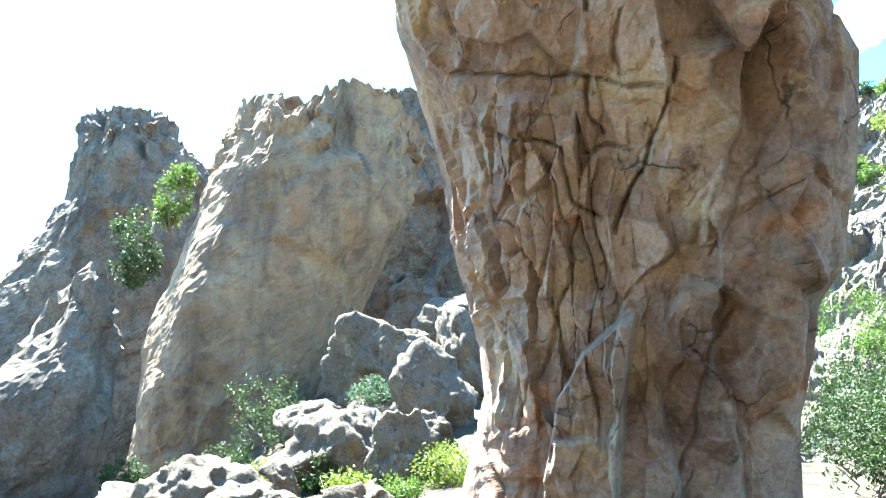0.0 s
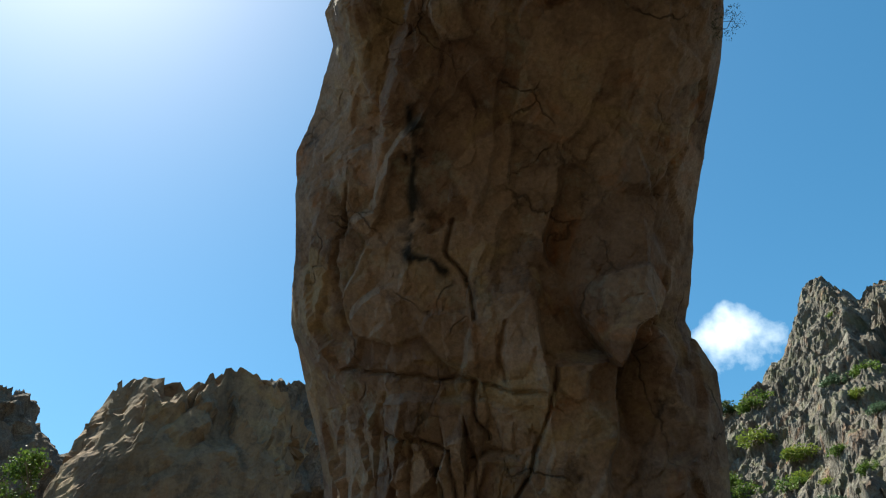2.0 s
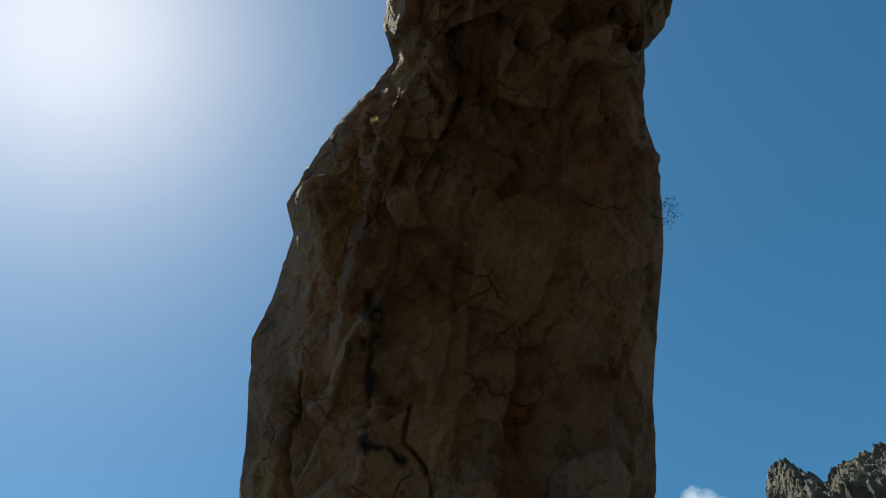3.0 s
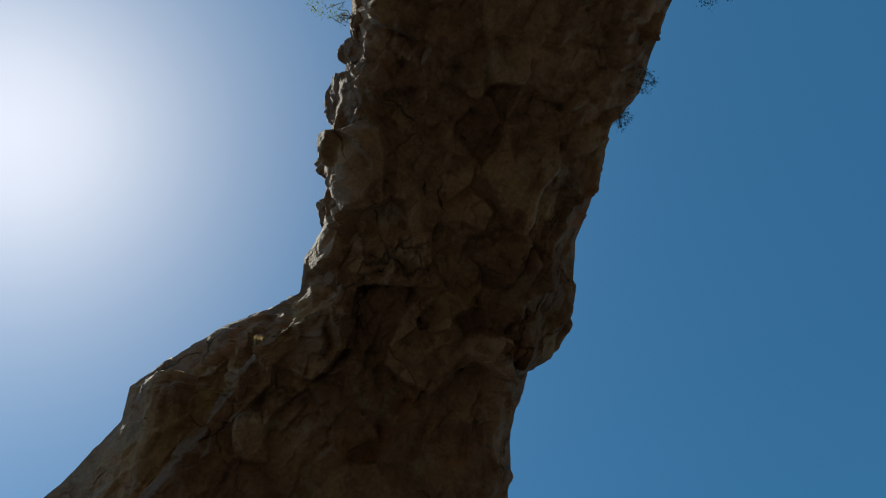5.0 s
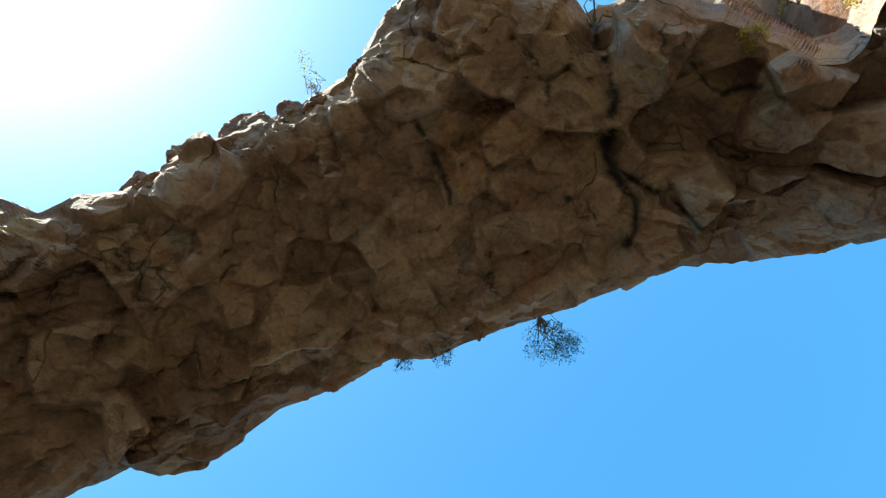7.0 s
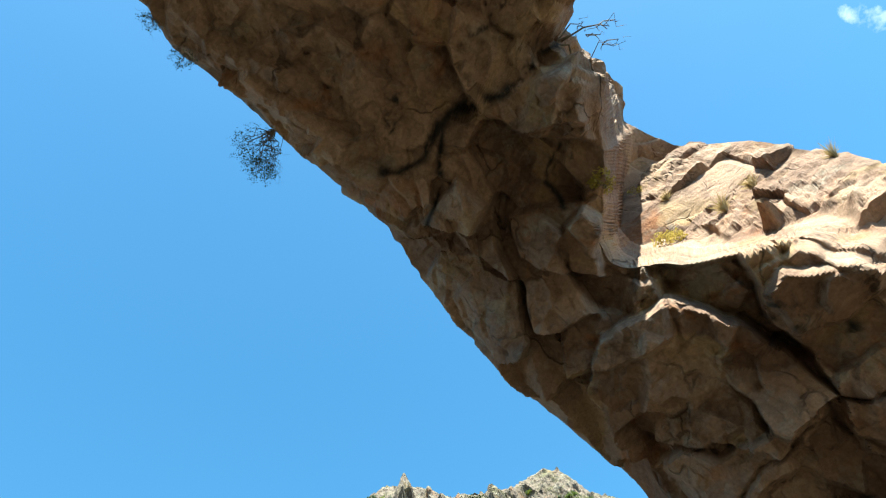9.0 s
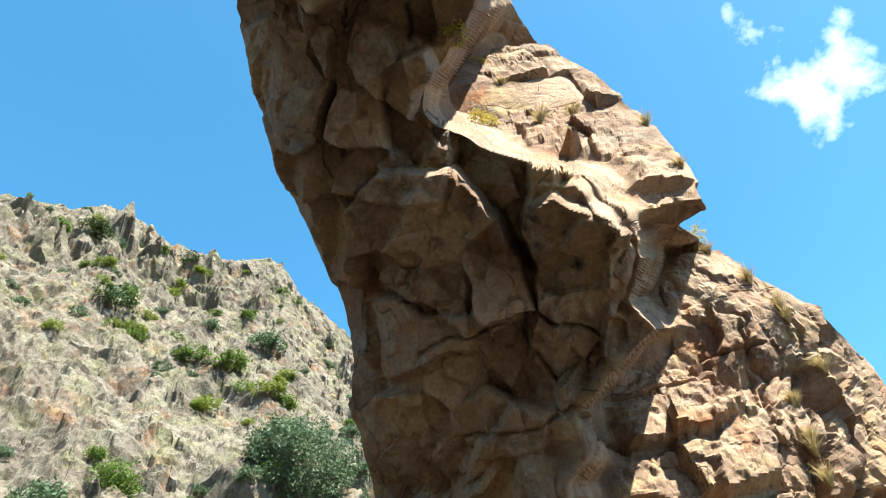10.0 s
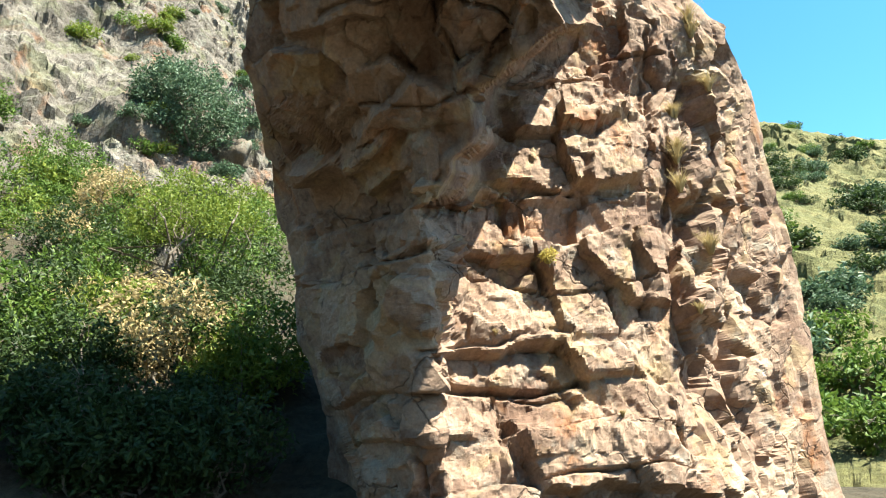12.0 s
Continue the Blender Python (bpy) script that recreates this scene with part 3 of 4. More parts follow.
def boulder_mesh(name, size, seed, material, cuts=12, detail=4, pits=0.03, square=0.0):
    """A block of stone with broken flat faces, worn edges and a pitted skin."""
    rng = random.Random(seed)
    bm = bmesh.new()
    bmesh.ops.create_icosphere(bm, subdivisions=detail, radius=1.0)
    dirs = np.array([v.co[:] for v in bm.verts])
    planes = [(Vector((1, 0, 0)), 1), (Vector((-1, 0, 0)), 1), (Vector((0, 1, 0)), 1), (Vector((0, -1, 0)), 1), (Vector((0, 0, 1)), 1), (Vector((0, 0, -1)), 1)] if square else []
    for k in range(cuts):
        v = Vector((rng.gauss(0, 1), rng.gauss(0, 1), rng.gauss(0, 1))).normalized()
        planes.append((v, rng.uniform(0.78, 1.02) * (1.2 if square else 1)))
    r = np.full(len(dirs), 1.6)
    for v, h in planes:
        dot = dirs @ np.array(v[:])
        r = np.minimum(r, np.where(dot > 0.05, h / np.maximum(dot, 0.05), 9))
    r = np.minimum(r, 1.65)
    p = dirs * r[:, None] * np.array(size)
    off = np.array([seed * 7.3, seed * 1.7, 0.0])
    big = max(size)
    d = pits * big * (1.4 * fbm(p + off, 0.5 * big, 4, 5, 0.6) + facets(p + off, [0.5 * big] * 3, 2.2, 0.5, seed) + facets(p + off, [0.2 * big] * 3, 0.8, 0.25, seed + 3))
    p = p + dirs * d[:, None]
    for v, co in zip(bm.verts, p):
        v.co = co
    me = bpy.data.meshes.new(name)
    bm.to_mesh(me)
    bm.free()
    if material is ROCK_PITTED:
        me.polygons.foreach_set("use_smooth", [True] * len(me.polygons))
    me.materials.append(material)
    return me


# Loose and jutting blocks of the arch: turn, lean, metres towards the inside, half-sizes, roll.
BLOCKS = [
    (75.4, -1.6, -1.0, 0.25, 0.26, 0.3, 40), (78.9, -2.2, -1.0, 0.28, 0.26, 0.36, 15), (83.8, -2.6, -1.1, 0.32, 0.42, 0.42, 70), (87.8, -3.0, -0.9, 0.22, 0.22, 0.36, 5),
    (89.9, -2.8, -0.8, 0.2, 0.2, 0.36, 30)]
for k, (a_, b_, out_, sx, sy, sz, roll_) in enumerate(BLOCKS):
    blk = part("block", boulder_mesh("block", (sx, sy, sz), 20 + k, ROCK_ARCH, cuts=14, detail=5 if sx > 0.5 else 4, pits=0.06, square=1.0), arch, "jutting angular rock block")
    place = arch_point(a_, b_, out_)
    blk.matrix_local = Matrix.Translation(place) @ (place - Vector(EYE)).to_track_quat("Z", "X").to_matrix().to_4x4() @ Euler((0.5 * math.sin(k * 2.1), 0.5 * math.cos(k * 1.3), radians(roll_))).to_matrix().to_4x4()


# ---- ground, hills and cliffs ----
def build_ground():
    radii = np.concatenate([np.linspace(0.0, 40, 130), np.geomspace(41, 4000, 60)])
    az = np.radians(np.linspace(0, 360, 361)[:-1])
    R, A = np.meshgrid(radii, az, indexing="ij")
    p = np.stack([R * np.sin(A), R * np.cos(A), np.zeros_like(R)], -1).reshape(-1, 3)
    a, r = np.degrees(A.reshape(-1)), R.reshape(-1)
    z = 0.3 * fbm(p, 6.0, 4, 91) * ramp(r, 1, 8) - 0.05
    north = 1 - ramp(np.abs(a - 342), 7, 20)
    bank = ramp(a, 98, 116) * (1 - ramp(a, 170, 182))
    z += bank * (9.0 * np.clip((r - 12.5) / 18, 0, 1) + 30 * np.clip((r - 30.5) / 60, 0, 1)) * (r < 95) + bank * 0.25 * fbm(p, 1.5, 3, 95)
    z += north * ramp(r, 14, 40) * 5.0 - 1.2 * ramp(np.abs(a - 318), 30, 8) * ramp(r, 12, 24)
    p[:, 2] = z
    me = mesh_of("ground", p, grid_faces(len(radii), len(az), True)[:, ::-1], SOIL, True)
    return tagged(new("ground", me), "dry stony ground with sparse grass under the arch", "ground", kind="structure"), p


def build_hill(name, label, crest, near, far, base, n_az, n_r, material, rough, seed, bulge=1.0):
    """A steep hillside: crest gives bearing and elevation of its skyline seen from the arch. Returns its surface points too."""
    ca, ce = zip(*crest)
    az = np.linspace(ca[0], ca[-1], n_az)
    k = np.concatenate([np.linspace(0, 1, n_r), 1 + np.linspace(0.01, 0.6, 14)])
    K, A = np.meshgrid(k, az, indexing="ij")
    el_top = np.interp(az, ca, ce)[None]
    r = near + (far - near) * K
    top = far * np.tan(np.radians(el_top)) + EYE[2]
    z = np.where(K <= 1, base + (top - base) * np.minimum(K, 1) ** bulge, top - (K - 1) * 0.9 * top)
    p = np.stack([r * np.sin(np.radians(A)), r * np.cos(np.radians(A)), z + 0 * A], -1)
    flat = p.reshape(-1, 3)
    kk = np.repeat(k, n_az)
    q = flat + np.stack([fbm(flat, 9, 3, seed + k2) for k2 in range(3)], 1) * 1.6
    crag = np.clip(ramp(kk, 0.40, 0.85) + 0.9 * fbm(flat, 16, 2, seed + 4), 0.4, 1.2)
    calm = 1 - 0.6 * ramp(kk, 0.86, 0.97)
    d = rough * (1.6 * calm * fbm(flat, 20, 3, seed + 5) + crag * calm * (facets(q, (5, 5, 11), 4.8, 1.7, seed + 6, blend=0.2) + facets(q, (1.9, 1.9, 4.0), 1.8, 0.6, seed + 7, blend=0.25))
                 + facets(q, (0.9, 0.9, 1.1), 0.6, 0.20, seed + 9, blend=0.35) + 0.22 * fbm(flat, 0.8, 3, seed + 8, 0.65))
    out = -p / np.linalg.norm(p[..., :2], axis=2, keepdims=True)
    way = out.reshape(-1, 3) * (1, 1, 0) * 0.75 + (0, 0, 0.75)
    flat = flat + way * d[:, None]
    me = mesh_of(name, flat, grid_faces(len(k), n_az), material)
    return tagged(new(name, me), label, "hillside", kind="structure"), flat.reshape(len(k), n_az, 3)


def build_cliff(name, label, bearing, dist, rows, depth, material, seed, step=0.22, rough=1.0, lean=0.0, smooth_face=1.0):
    """A free-standing crag: rows give elevation and the bearings of its two edges; it stands dist metres off."""
    e, l, r = zip(*rows)
    a0 = bearing
    z_of = lambda el: dist * math.tan(radians(el)) + EYE[2]
    zs = [z_of(v) for v in e]
    wl, wr = [dist * math.tan(radians(v - a0)) for v in l], [dist * math.tan(radians(v - a0)) for v in r]
    nz, nw, nbk = int((zs[-1] - zs[0]) / step), int((max(wr) - min(wl)) / step), 30
    z = np.linspace(zs[0], zs[-1], nz)
    s = np.linspace(0, 1, nw)
    L, Rr = np.interp(z, zs, wl), np.interp(z, zs, wr)
    w = L[:, None] + (Rr - L)[:, None] * s
    c = np.abs(2 * s - 1)
    dep = depth * 0.5 * c ** 3.5
    top = ramp(z, zs[-1] - 5.0, zs[-1])[:, None]
    front = np.stack([w, np.broadcast_to(dep + 0 * w, w.shape) - lean * (z[:, None] - zs[0]) + top * 1.5, np.broadcast_to(z[:, None], w.shape)], -1)
    sb = np.linspace(1, 0, nbk)
    wb = L[:, None] + (Rr - L)[:, None] * sb
    cb = np.abs(2 * sb - 1)
    behind = depth * (1 - 0.45 * cb ** 2) + 0.4
    meet = depth * 0.5 * cb ** 3.5 + 1.9
    back = np.stack([wb, behind * (1 - top) + meet * top - lean * (z[:, None] - zs[0]), np.broadcast_to(z[:, None], wb.shape)], -1)
    p = np.concatenate([front, back], 1)
    nv = p.shape[1]
    n = -grid_normals(p, True)
    flat = p.reshape(-1, 3)
    q = flat + np.stack([fbm(flat, 4, 3, seed + k) for k in range(3)], 1) * 0.8
    crest = ramp(flat[:, 2], zs[-1] - 6, zs[-1] - 1)
    cliffy = 0.3 * smooth_face + 0.7 * crest
    d = rough * ((0.3 + 0.4 * smooth_face) * fbm(flat, 9, 3, seed + 5) + smooth_face * facets(q, (4, 4, 7), 1.6, 0.4, seed + 6)
                 + cliffy * facets(q, (1.0, 1.0, 2.4), 1.0, 0.3, seed + 7) + (0.05 + 0.6 * smooth_face + 0.5 * crest) * facets(q, (0.6, 0.6, 0.8), 0.22, 0.06, seed + 13) + 0.08 * fbm(flat, 1.0, 4, seed + 8, 0.65))
    flat = flat + n.reshape(-1, 3) * (d * (1 - 0.6 * ramp(flat[:, 2], zs[-1] - 1.5, zs[-1])))[:, None]
    lift = ramp(flat[:, 2], zs[-1] - 3.5, zs[-1] - 0.2)
    flat[:, 2] += lift * (0.7 + 0.9 * fbm(flat * (1, 1, 0), 4.0, 2, seed + 3) + facets(flat * (1, 1, 0), (0.7, 0.7, 1), 0.5, 0.45, seed + 12))
    faces = grid_faces(nz, nv, True).tolist()
    m = np.array(Matrix.Rotation(radians(-a0), 3, "Z"))
    flat[:, 1] += dist
    flat = flat @ m.T
    me = mesh_of(name, flat, faces, material)
    return tagged(new(name, me), label, "cliff")


ground, ground_pts = build_ground()
hill_south, south_pts = build_hill("hillside_south", "steep sunlit rocky hillside with scree and scattered shrubs", [(100, 36), (117, 37.4), (124, 38.9), (128, 39.2), (133, 39.8), (138, 40.9), (143, 39.4), (147, 38.9), (153.4, 39.1), (156, 37),
            (160, 34.5), (165, 30), (172, 26)], 27, 92, 6.0, 600, 400, ROCK_HILL, 0.75, 201, 1.1)
hill_north, north_pts = build_hill("hillside_north", "craggy grey hillside with green shrubs under pointed rock towers", [(6, 20), (12, 21.8), (14.3, 22.6), (18, 24.9), (20.5, 26.6), (22.0, 28.2), (22.8, 29.2), (25.4, 30.0), (27.1, 28.4), (28.5, 29.4), (31, 29), (34, 30), (40, 29)],
           36, 120, 0.5, 300, 330, ROCK_HILL, 1.0, 301, 1.15)
hill_west, west_pts = build_hill("hillside_west", "far green hillside covered with bushes", [(-172, 25), (-160, 23.2), (-155, 22.2), (-152, 20.9), (-148, 19.6), (-140, 19), (-130, 17)], 24, 170, -1.0, 240, 180, MEADOW, 0.45, 401, 1.1)
build_cliff("cliff", "huge smooth tan rock slab with a jagged dark crest", -31, 38, [(-8, -43.6, -29), (0, -42.5, -28.3), (3, -42.2, -27.6), (8, -41.5, -25.5), (13, -40.2, -23), (18, -38.9, -20.5), (22, -37.9, -19), (24.5, -37.3, -18.5), (26.3, -36.6, -18)], 9, ROCK_CLIFF, 501, lean=0.04, smooth_face=0.18)
build_cliff("cliff", "dark rock wall behind the tan slab", -24, 50, [(-6, -36, -8), (8, -33, -9), (18, -28, -10), (24, -26.8, -11), (27.4, -26.2, -11)], 8, ROCK_GREY, 531)
build_cliff("cliff", "shaded grey rock peak with a ragged top", -45, 56, [(-6, -62, -34), (5, -55, -34), (10.5, -51.2, -34.5), (17, -48.4, -35.5), (21, -47.6, -36.2), (22.6, -47.2, -39.2), (24.4, -46.6, -41.0)], 9, ROCK_GREY, 561, smooth_face=0.6)
build_cliff("cliff", "rounded grey rock shoulder with dark lichen spots", -48, 32, [(-8, -58, -42.8), (0, -53.3, -42.6), (5, -50, -42.7), (8, -47.6, -42.9), (10.8, -45.2, -43.3)], 6, ROCK_GREY, 591, rough=0.7, smooth_face=0.6)


# ---- plants ----
def tube(points, radii, sides=5):
    """A tapered limb along points."""
    verts, faces = [], []
    for i, (c, r) in enumerate(zip(points, radii)):
        way = (points[min(i + 1, len(points) - 1)] - points[max(i - 1, 0)]).normalized()
        a = way.orthogonal().normalized()
        b = way.cross(a)
        verts += [c + r * (math.cos(t) * a + math.sin(t) * b) for t in (2 * math.pi * k / sides for k in range(sides))]
    for i in range(len(points) - 1):
        for k in range(sides):
            faces.append((i * sides + k, i * sides + (k + 1) % sides, (i + 1) * sides + (k + 1) % sides, (i + 1) * sides + k))
    return verts, faces


def limbs(rng, base, tips, thick, wander=0.12):
    verts, faces = [], []
    for tip in tips:
        n = 6
        pts = []
        length = (tip - base).length
        for i in range(n + 1):
            f = i / n
            c = base.lerp(tip, f)
            c = c + Vector((rng.gauss(0, 1), rng.gauss(0, 1), rng.gauss(0, 0.5))) * wander * length * math.sin(math.pi * f)
            pts.append(c)
        v, fc = tube(pts, [thick * (1 - 0.85 * i / n) for i in range(n + 1)])
        faces += [tuple(k + len(verts) for k in q) for q in fc]
        verts += v
    return verts, faces


def leaf_cloud(centres, spread, per, size, seed, flat_k=1.0):
    """Leaves, each a small folded blade of two triangles, gathered round the twig ends."""
    rs = np.random.RandomState(seed)
    c = np.repeat(np.asarray(centres, float), per, 0)
    u = rs.normal(size=c.shape)
    c = c + u / np.linalg.norm(u, axis=1, keepdims=True) * (rs.rand(len(c), 1) ** 0.6) * spread * (1, 1, flat_k)
    a = rs.normal(size=c.shape)
    a /= np.linalg.norm(a, axis=1, keepdims=True)
    b = np.cross(a, rs.normal(size=c.shape))
    b /= np.linalg.norm(b, axis=1, keepdims=True)
    s = size * (0.6 + 0.8 * rs.rand(len(c), 1))
    up = np.cross(a, b) * s * 0.18
    v = np.stack([c - a * s, c + b * s * 0.45 + up, c + a * s, c - b * s * 0.45 + up], 1).reshape(-1, 3)
    k = np.arange(len(c))[:, None] * 4
    return v, np.concatenate([k + (0, 1, 2), k + (0, 2, 3)], 0)


def shell_points(rng, lobes, count):
    """Twig ends spread through lobes (centre, radii), thicker towards the outside."""
    out = []
    for _ in range(count):
        c, r = lobes[rng.randrange(len(lobes))]
        v = Vector((rng.gauss(0, 1), rng.gauss(0, 1), rng.gauss(0, 1))).normalized() * rng.uniform(0.55, 1.0)
        out.append(Vector(c) + Vector((v.x * r[0], v.y * r[1], v.z * r[2])))
    return out


def plant(name, label, category, place, lobes, stems, thick, twigs, per, leaf, spread, material, seed, group="", bare=0):
    """A shrub or tree: an Empty at its foot with a woody trunk and limbs and a crown of leaves."""
    rng = random.Random(seed)
    root = tagged(new(name), label, category, group)
    root.location = place
    tips = shell_points(rng, lobes, stems)
    v, f = limbs(rng, Vector((0, 0, -0.15)), tips, thick)
    for tip in tips[: max(3, stems // 2)]:
        subs = [tip + Vector((rng.gauss(0, 1), rng.gauss(0, 1), rng.gauss(0.2, 0.8))) * spread * 1.3 for _ in range(4)]
        v2, f2 = limbs(rng, tip.lerp(Vector((0, 0, 0)), 0.25), subs, thick * 0.35)
        f += [tuple(k + len(v) for k in q) for q in f2]
        v += v2
    part("trunk", mesh_of("trunk", v, f, BARK), root, "grey-brown woody stems")
    ends = shell_points(rng, lobes, twigs) + [Vector(t) for t in tips if not bare]
    lv, lf = leaf_cloud([e[:] for e in ends], spread, per, leaf, seed)
    part("crown", mesh_of("crown", lv, lf, material), root)
    return root


def tuft(name, label, place, seed, height, blades, material, width=0.012, lean=0.6, category="grass tuft", group=""):
    rs = np.random.RandomState(seed)
    v, f = [], []
    for k in range(blades):
        a = rs.rand() * 6.283
        h = height * (0.5 + 0.6 * rs.rand())
        o = Vector((math.cos(a), math.sin(a), 0))
        side = Vector((-o.y, o.x, 0)) * width * (0.6 + 0.8 * rs.rand())
        base = o * 0.10 * height * rs.rand() - Vector((0, 0, 0.06))
        out = lean * h * rs.rand()
        mid, tip = base + o * out * 0.35 + Vector((0, 0, h * 0.6)), base + o * out + Vector((0, 0, h))
        n = len(v)
        v += [base - side, base + side, mid + side * 0.7, mid - side * 0.7, tip]
        f += [(n, n + 1, n + 2, n + 3), (n + 3, n + 2, n + 4)]
    ob = new(name, mesh_of(name, v, f, material))
    ob.location = place
    return tagged(ob, label, category, group)


def seat(point):
    """The place on the arch's skin nearest to a point."""
    hit, where, normal, _ = arch.closest_point_on_mesh(point)
    return where


def over(grid, bearing, elevation):
    """The place of a hillside that lies in a bearing and elevation from the arch."""
    p = np.concatenate([ground_pts, grid.reshape(-1, 3)])
    v = p - np.array(EYE)
    a = np.degrees(np.arctan2(v[:, 0], v[:, 1]))
    e = np.degrees(np.arctan2(v[:, 2], np.hypot(v[:, 0], v[:, 1])))
    far_off = np.hypot(v[:, 0], v[:, 1])
    miss = (a - bearing) ** 2 + (e - elevation) ** 2 + 40.0 * (far_off < 11) + 0.002 * far_off
    return Vector(p[np.argmin(miss)])


# shrubs and trees on the bank beside the south pier
plant("bush", "large round grey-green bush on the rocky slope", "bush", over(south_pts, 156.6, 21.0), [((0, 0, 2.6), (3.2, 3.2, 2.6)), ((-1.2, 0, 2.0), (2.6, 2.6, 2.0)), ((0.9, 0.2, 3.7), (2.1, 2.1, 1.7))], 18, 0.08, 620, 28, 0.10, 0.5, LEAF_GREY, 1)
plant("tree", "small spreading tree with yellow-green leaves and dark bare limbs", "tree", over(south_pts, 158.2, 9.0), [((0.2, 0, 3.2), (2.2, 2.0, 0.7)), ((-1.2, 0.3, 2.9), (1.5, 1.5, 0.6)), ((1.2, -0.3, 2.8), (1.3, 1.4, 0.6))], 14, 0.075, 300, 20, 0.06, 0.34, LEAF_YELLOW, 2)
plant("tree", "small leafy tree with thin crooked dark limbs", "tree", over(south_pts, 153.5, 11.0), [((0, 0, 2.2), (1.8, 1.6, 1.0)), ((-1.0, 0, 1.8), (1.3, 1.3, 0.9))], 12, 0.06, 260, 20, 0.055, 0.32, LEAF_GREEN, 3)
BANK = [(146.0, 15.5, 1.7, 0), (148.5, 17.6, 1.4, 0), (151.0, 15.2, 1.5, 0), (150.0, 12.0, 1.3, 1), (143.0, 21.5, 1.1, 0), (160.2, 12.0, 1.2, 1), (146.5, 12.5, 1.1, 0), (147.8, 6.0, 1.3, 1), (152.8, 7.0, 0.9, 2), (162.5, 11.0, 1.1, 1), (144.5, 9.0, 1.2, 1), (156.0, 8.0, 0.9, 3), (149.5, 3.0, 1.0, 1), (161.0, 6.0, 0.9, 1), (154.5, 15.0, 1.3, 0), (157.5, 16.5, 1.2, 2), (161.0, 10.5, 1.2, 0), (163.0, 9.0, 1.2, 1), (160.0, 13.5, 1.2, 0), (162.5, 13.0, 1.3, 0), (163.5, 15.0, 1.2, 0), (161.5, 16.5, 1.1, 2)]
fill = random.Random(9)
BANK += [(fill.uniform(140, 164), fill.uniform(2, 17.5), fill.uniform(0.7, 1.35), fill.choice((0, 0, 1, 1, 2, 3))) for _ in range(24)]
# Extra dark-leaved shrubs, added to deepen the shade low on the bank.
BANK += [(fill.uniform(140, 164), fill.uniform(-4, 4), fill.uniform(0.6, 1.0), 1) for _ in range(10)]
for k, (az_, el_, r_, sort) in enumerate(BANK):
    mat, lab = [(LEAF_GREEN, "leafy green shrub on the rocky bank"), (LEAF_DARK_SHADED, "shrub with leaves coloured dark for the shade of the arch"), (LEAF_YELLOW, "yellow-green shrub on the rocky bank"), (STRAW, "dry straw-coloured shrub with thin stems")][sort]
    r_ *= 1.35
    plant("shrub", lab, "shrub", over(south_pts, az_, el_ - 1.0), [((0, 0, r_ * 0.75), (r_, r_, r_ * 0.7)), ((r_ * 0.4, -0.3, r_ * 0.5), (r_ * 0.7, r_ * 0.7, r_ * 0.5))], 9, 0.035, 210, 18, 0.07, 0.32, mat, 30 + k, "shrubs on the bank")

# scattered shrubs of the hillsides, shared shapes
SEEDS = []
for k, (mat, lab) in enumerate(((LEAF_GREEN, "green shrub on the stony hillside"), (LEAF_GREY, "grey-green shrub on the stony hillside"), (LEAF_YELLOW, "yellowing low shrub on the stony hillside"), (LEAF_DARK_SHADED, "dark green bush on the hillside"))):
    SEEDS.append(plant("hill_shrub", lab, "shrub", (0, 0, -300), [((0, 0, 0.55), (1.0, 1.0, 0.6)), ((0.5, 0.2, 0.4), (0.8, 0.7, 0.45))], 7, 0.04, 90, 12, 0.10, 0.3, mat, 80 + k, "hillside shrubs"))


def scatter(grid, count, lo, hi, rows, cols, picks, seed):
    rng = random.Random(seed)
    for _ in range(count):
        i, j = rng.randrange(int(rows[0] * grid.shape[0]), int(rows[1] * grid.shape[0])), rng.randrange(int(cols[0] * grid.shape[1]), int(cols[1] * grid.shape[1]))
        s = rng.uniform(lo, hi)
        copy_thing(SEEDS[rng.choice(picks)], Matrix.Translation(Vector(grid[i, j])) @ Matrix.Rotation(rng.uniform(0, 6.28), 4, "Z") @ Matrix.Diagonal((s, s, s * rng.uniform(0.7, 1.0), 1)))


scatter(south_pts, 190, 0.35, 1.2, (0.05, 0.93), (0.2, 0.95), (0, 1, 1, 2), 11)
scatter(north_pts, 40, 0.7, 1.8, (0.15, 0.8), (0.15, 0.98), (0, 0, 2, 1), 12)
scatter(west_pts, 100, 1.0, 2.6, (0.1, 0.95), (0.25, 0.8), (0, 3, 3, 1), 13)
for k, (az_, el_, s) in enumerate(((-153.5, 2.5, 1.7), (-151.5, -1.0, 1.6), (-150.0, 3.0, 1.8), (-155.5, 0.0, 1.5), (-148.0, 0.5, 1.7), (-152.5, 6.0, 1.6))):
    copy_thing(SEEDS[0], Matrix.Translation(over(west_pts, az_, el_)) @ Matrix.Rotation(k, 4, "Z") @ Matrix.Diagonal((s, s, s, 1)))
for k, (az_, el_, s, sort) in enumerate(((146.8, 31.0, 1.5, 0), (153.3, 32.4, 1.9, 1), (150.0, 30.8, 1.6, 0), (135.6, 38.6, 2.0, 3), (144.7, 38.4, 1.6, 3), (139.2, 34.0, 2.0, 3), (148.5, 27.5, 1.2, 2))):
    copy_thing(SEEDS[sort], Matrix.Translation(over(south_pts, az_, el_)) @ Matrix.Rotation(k, 4, "Z") @ Matrix.Diagonal((s, s, s * 0.8, 1)))
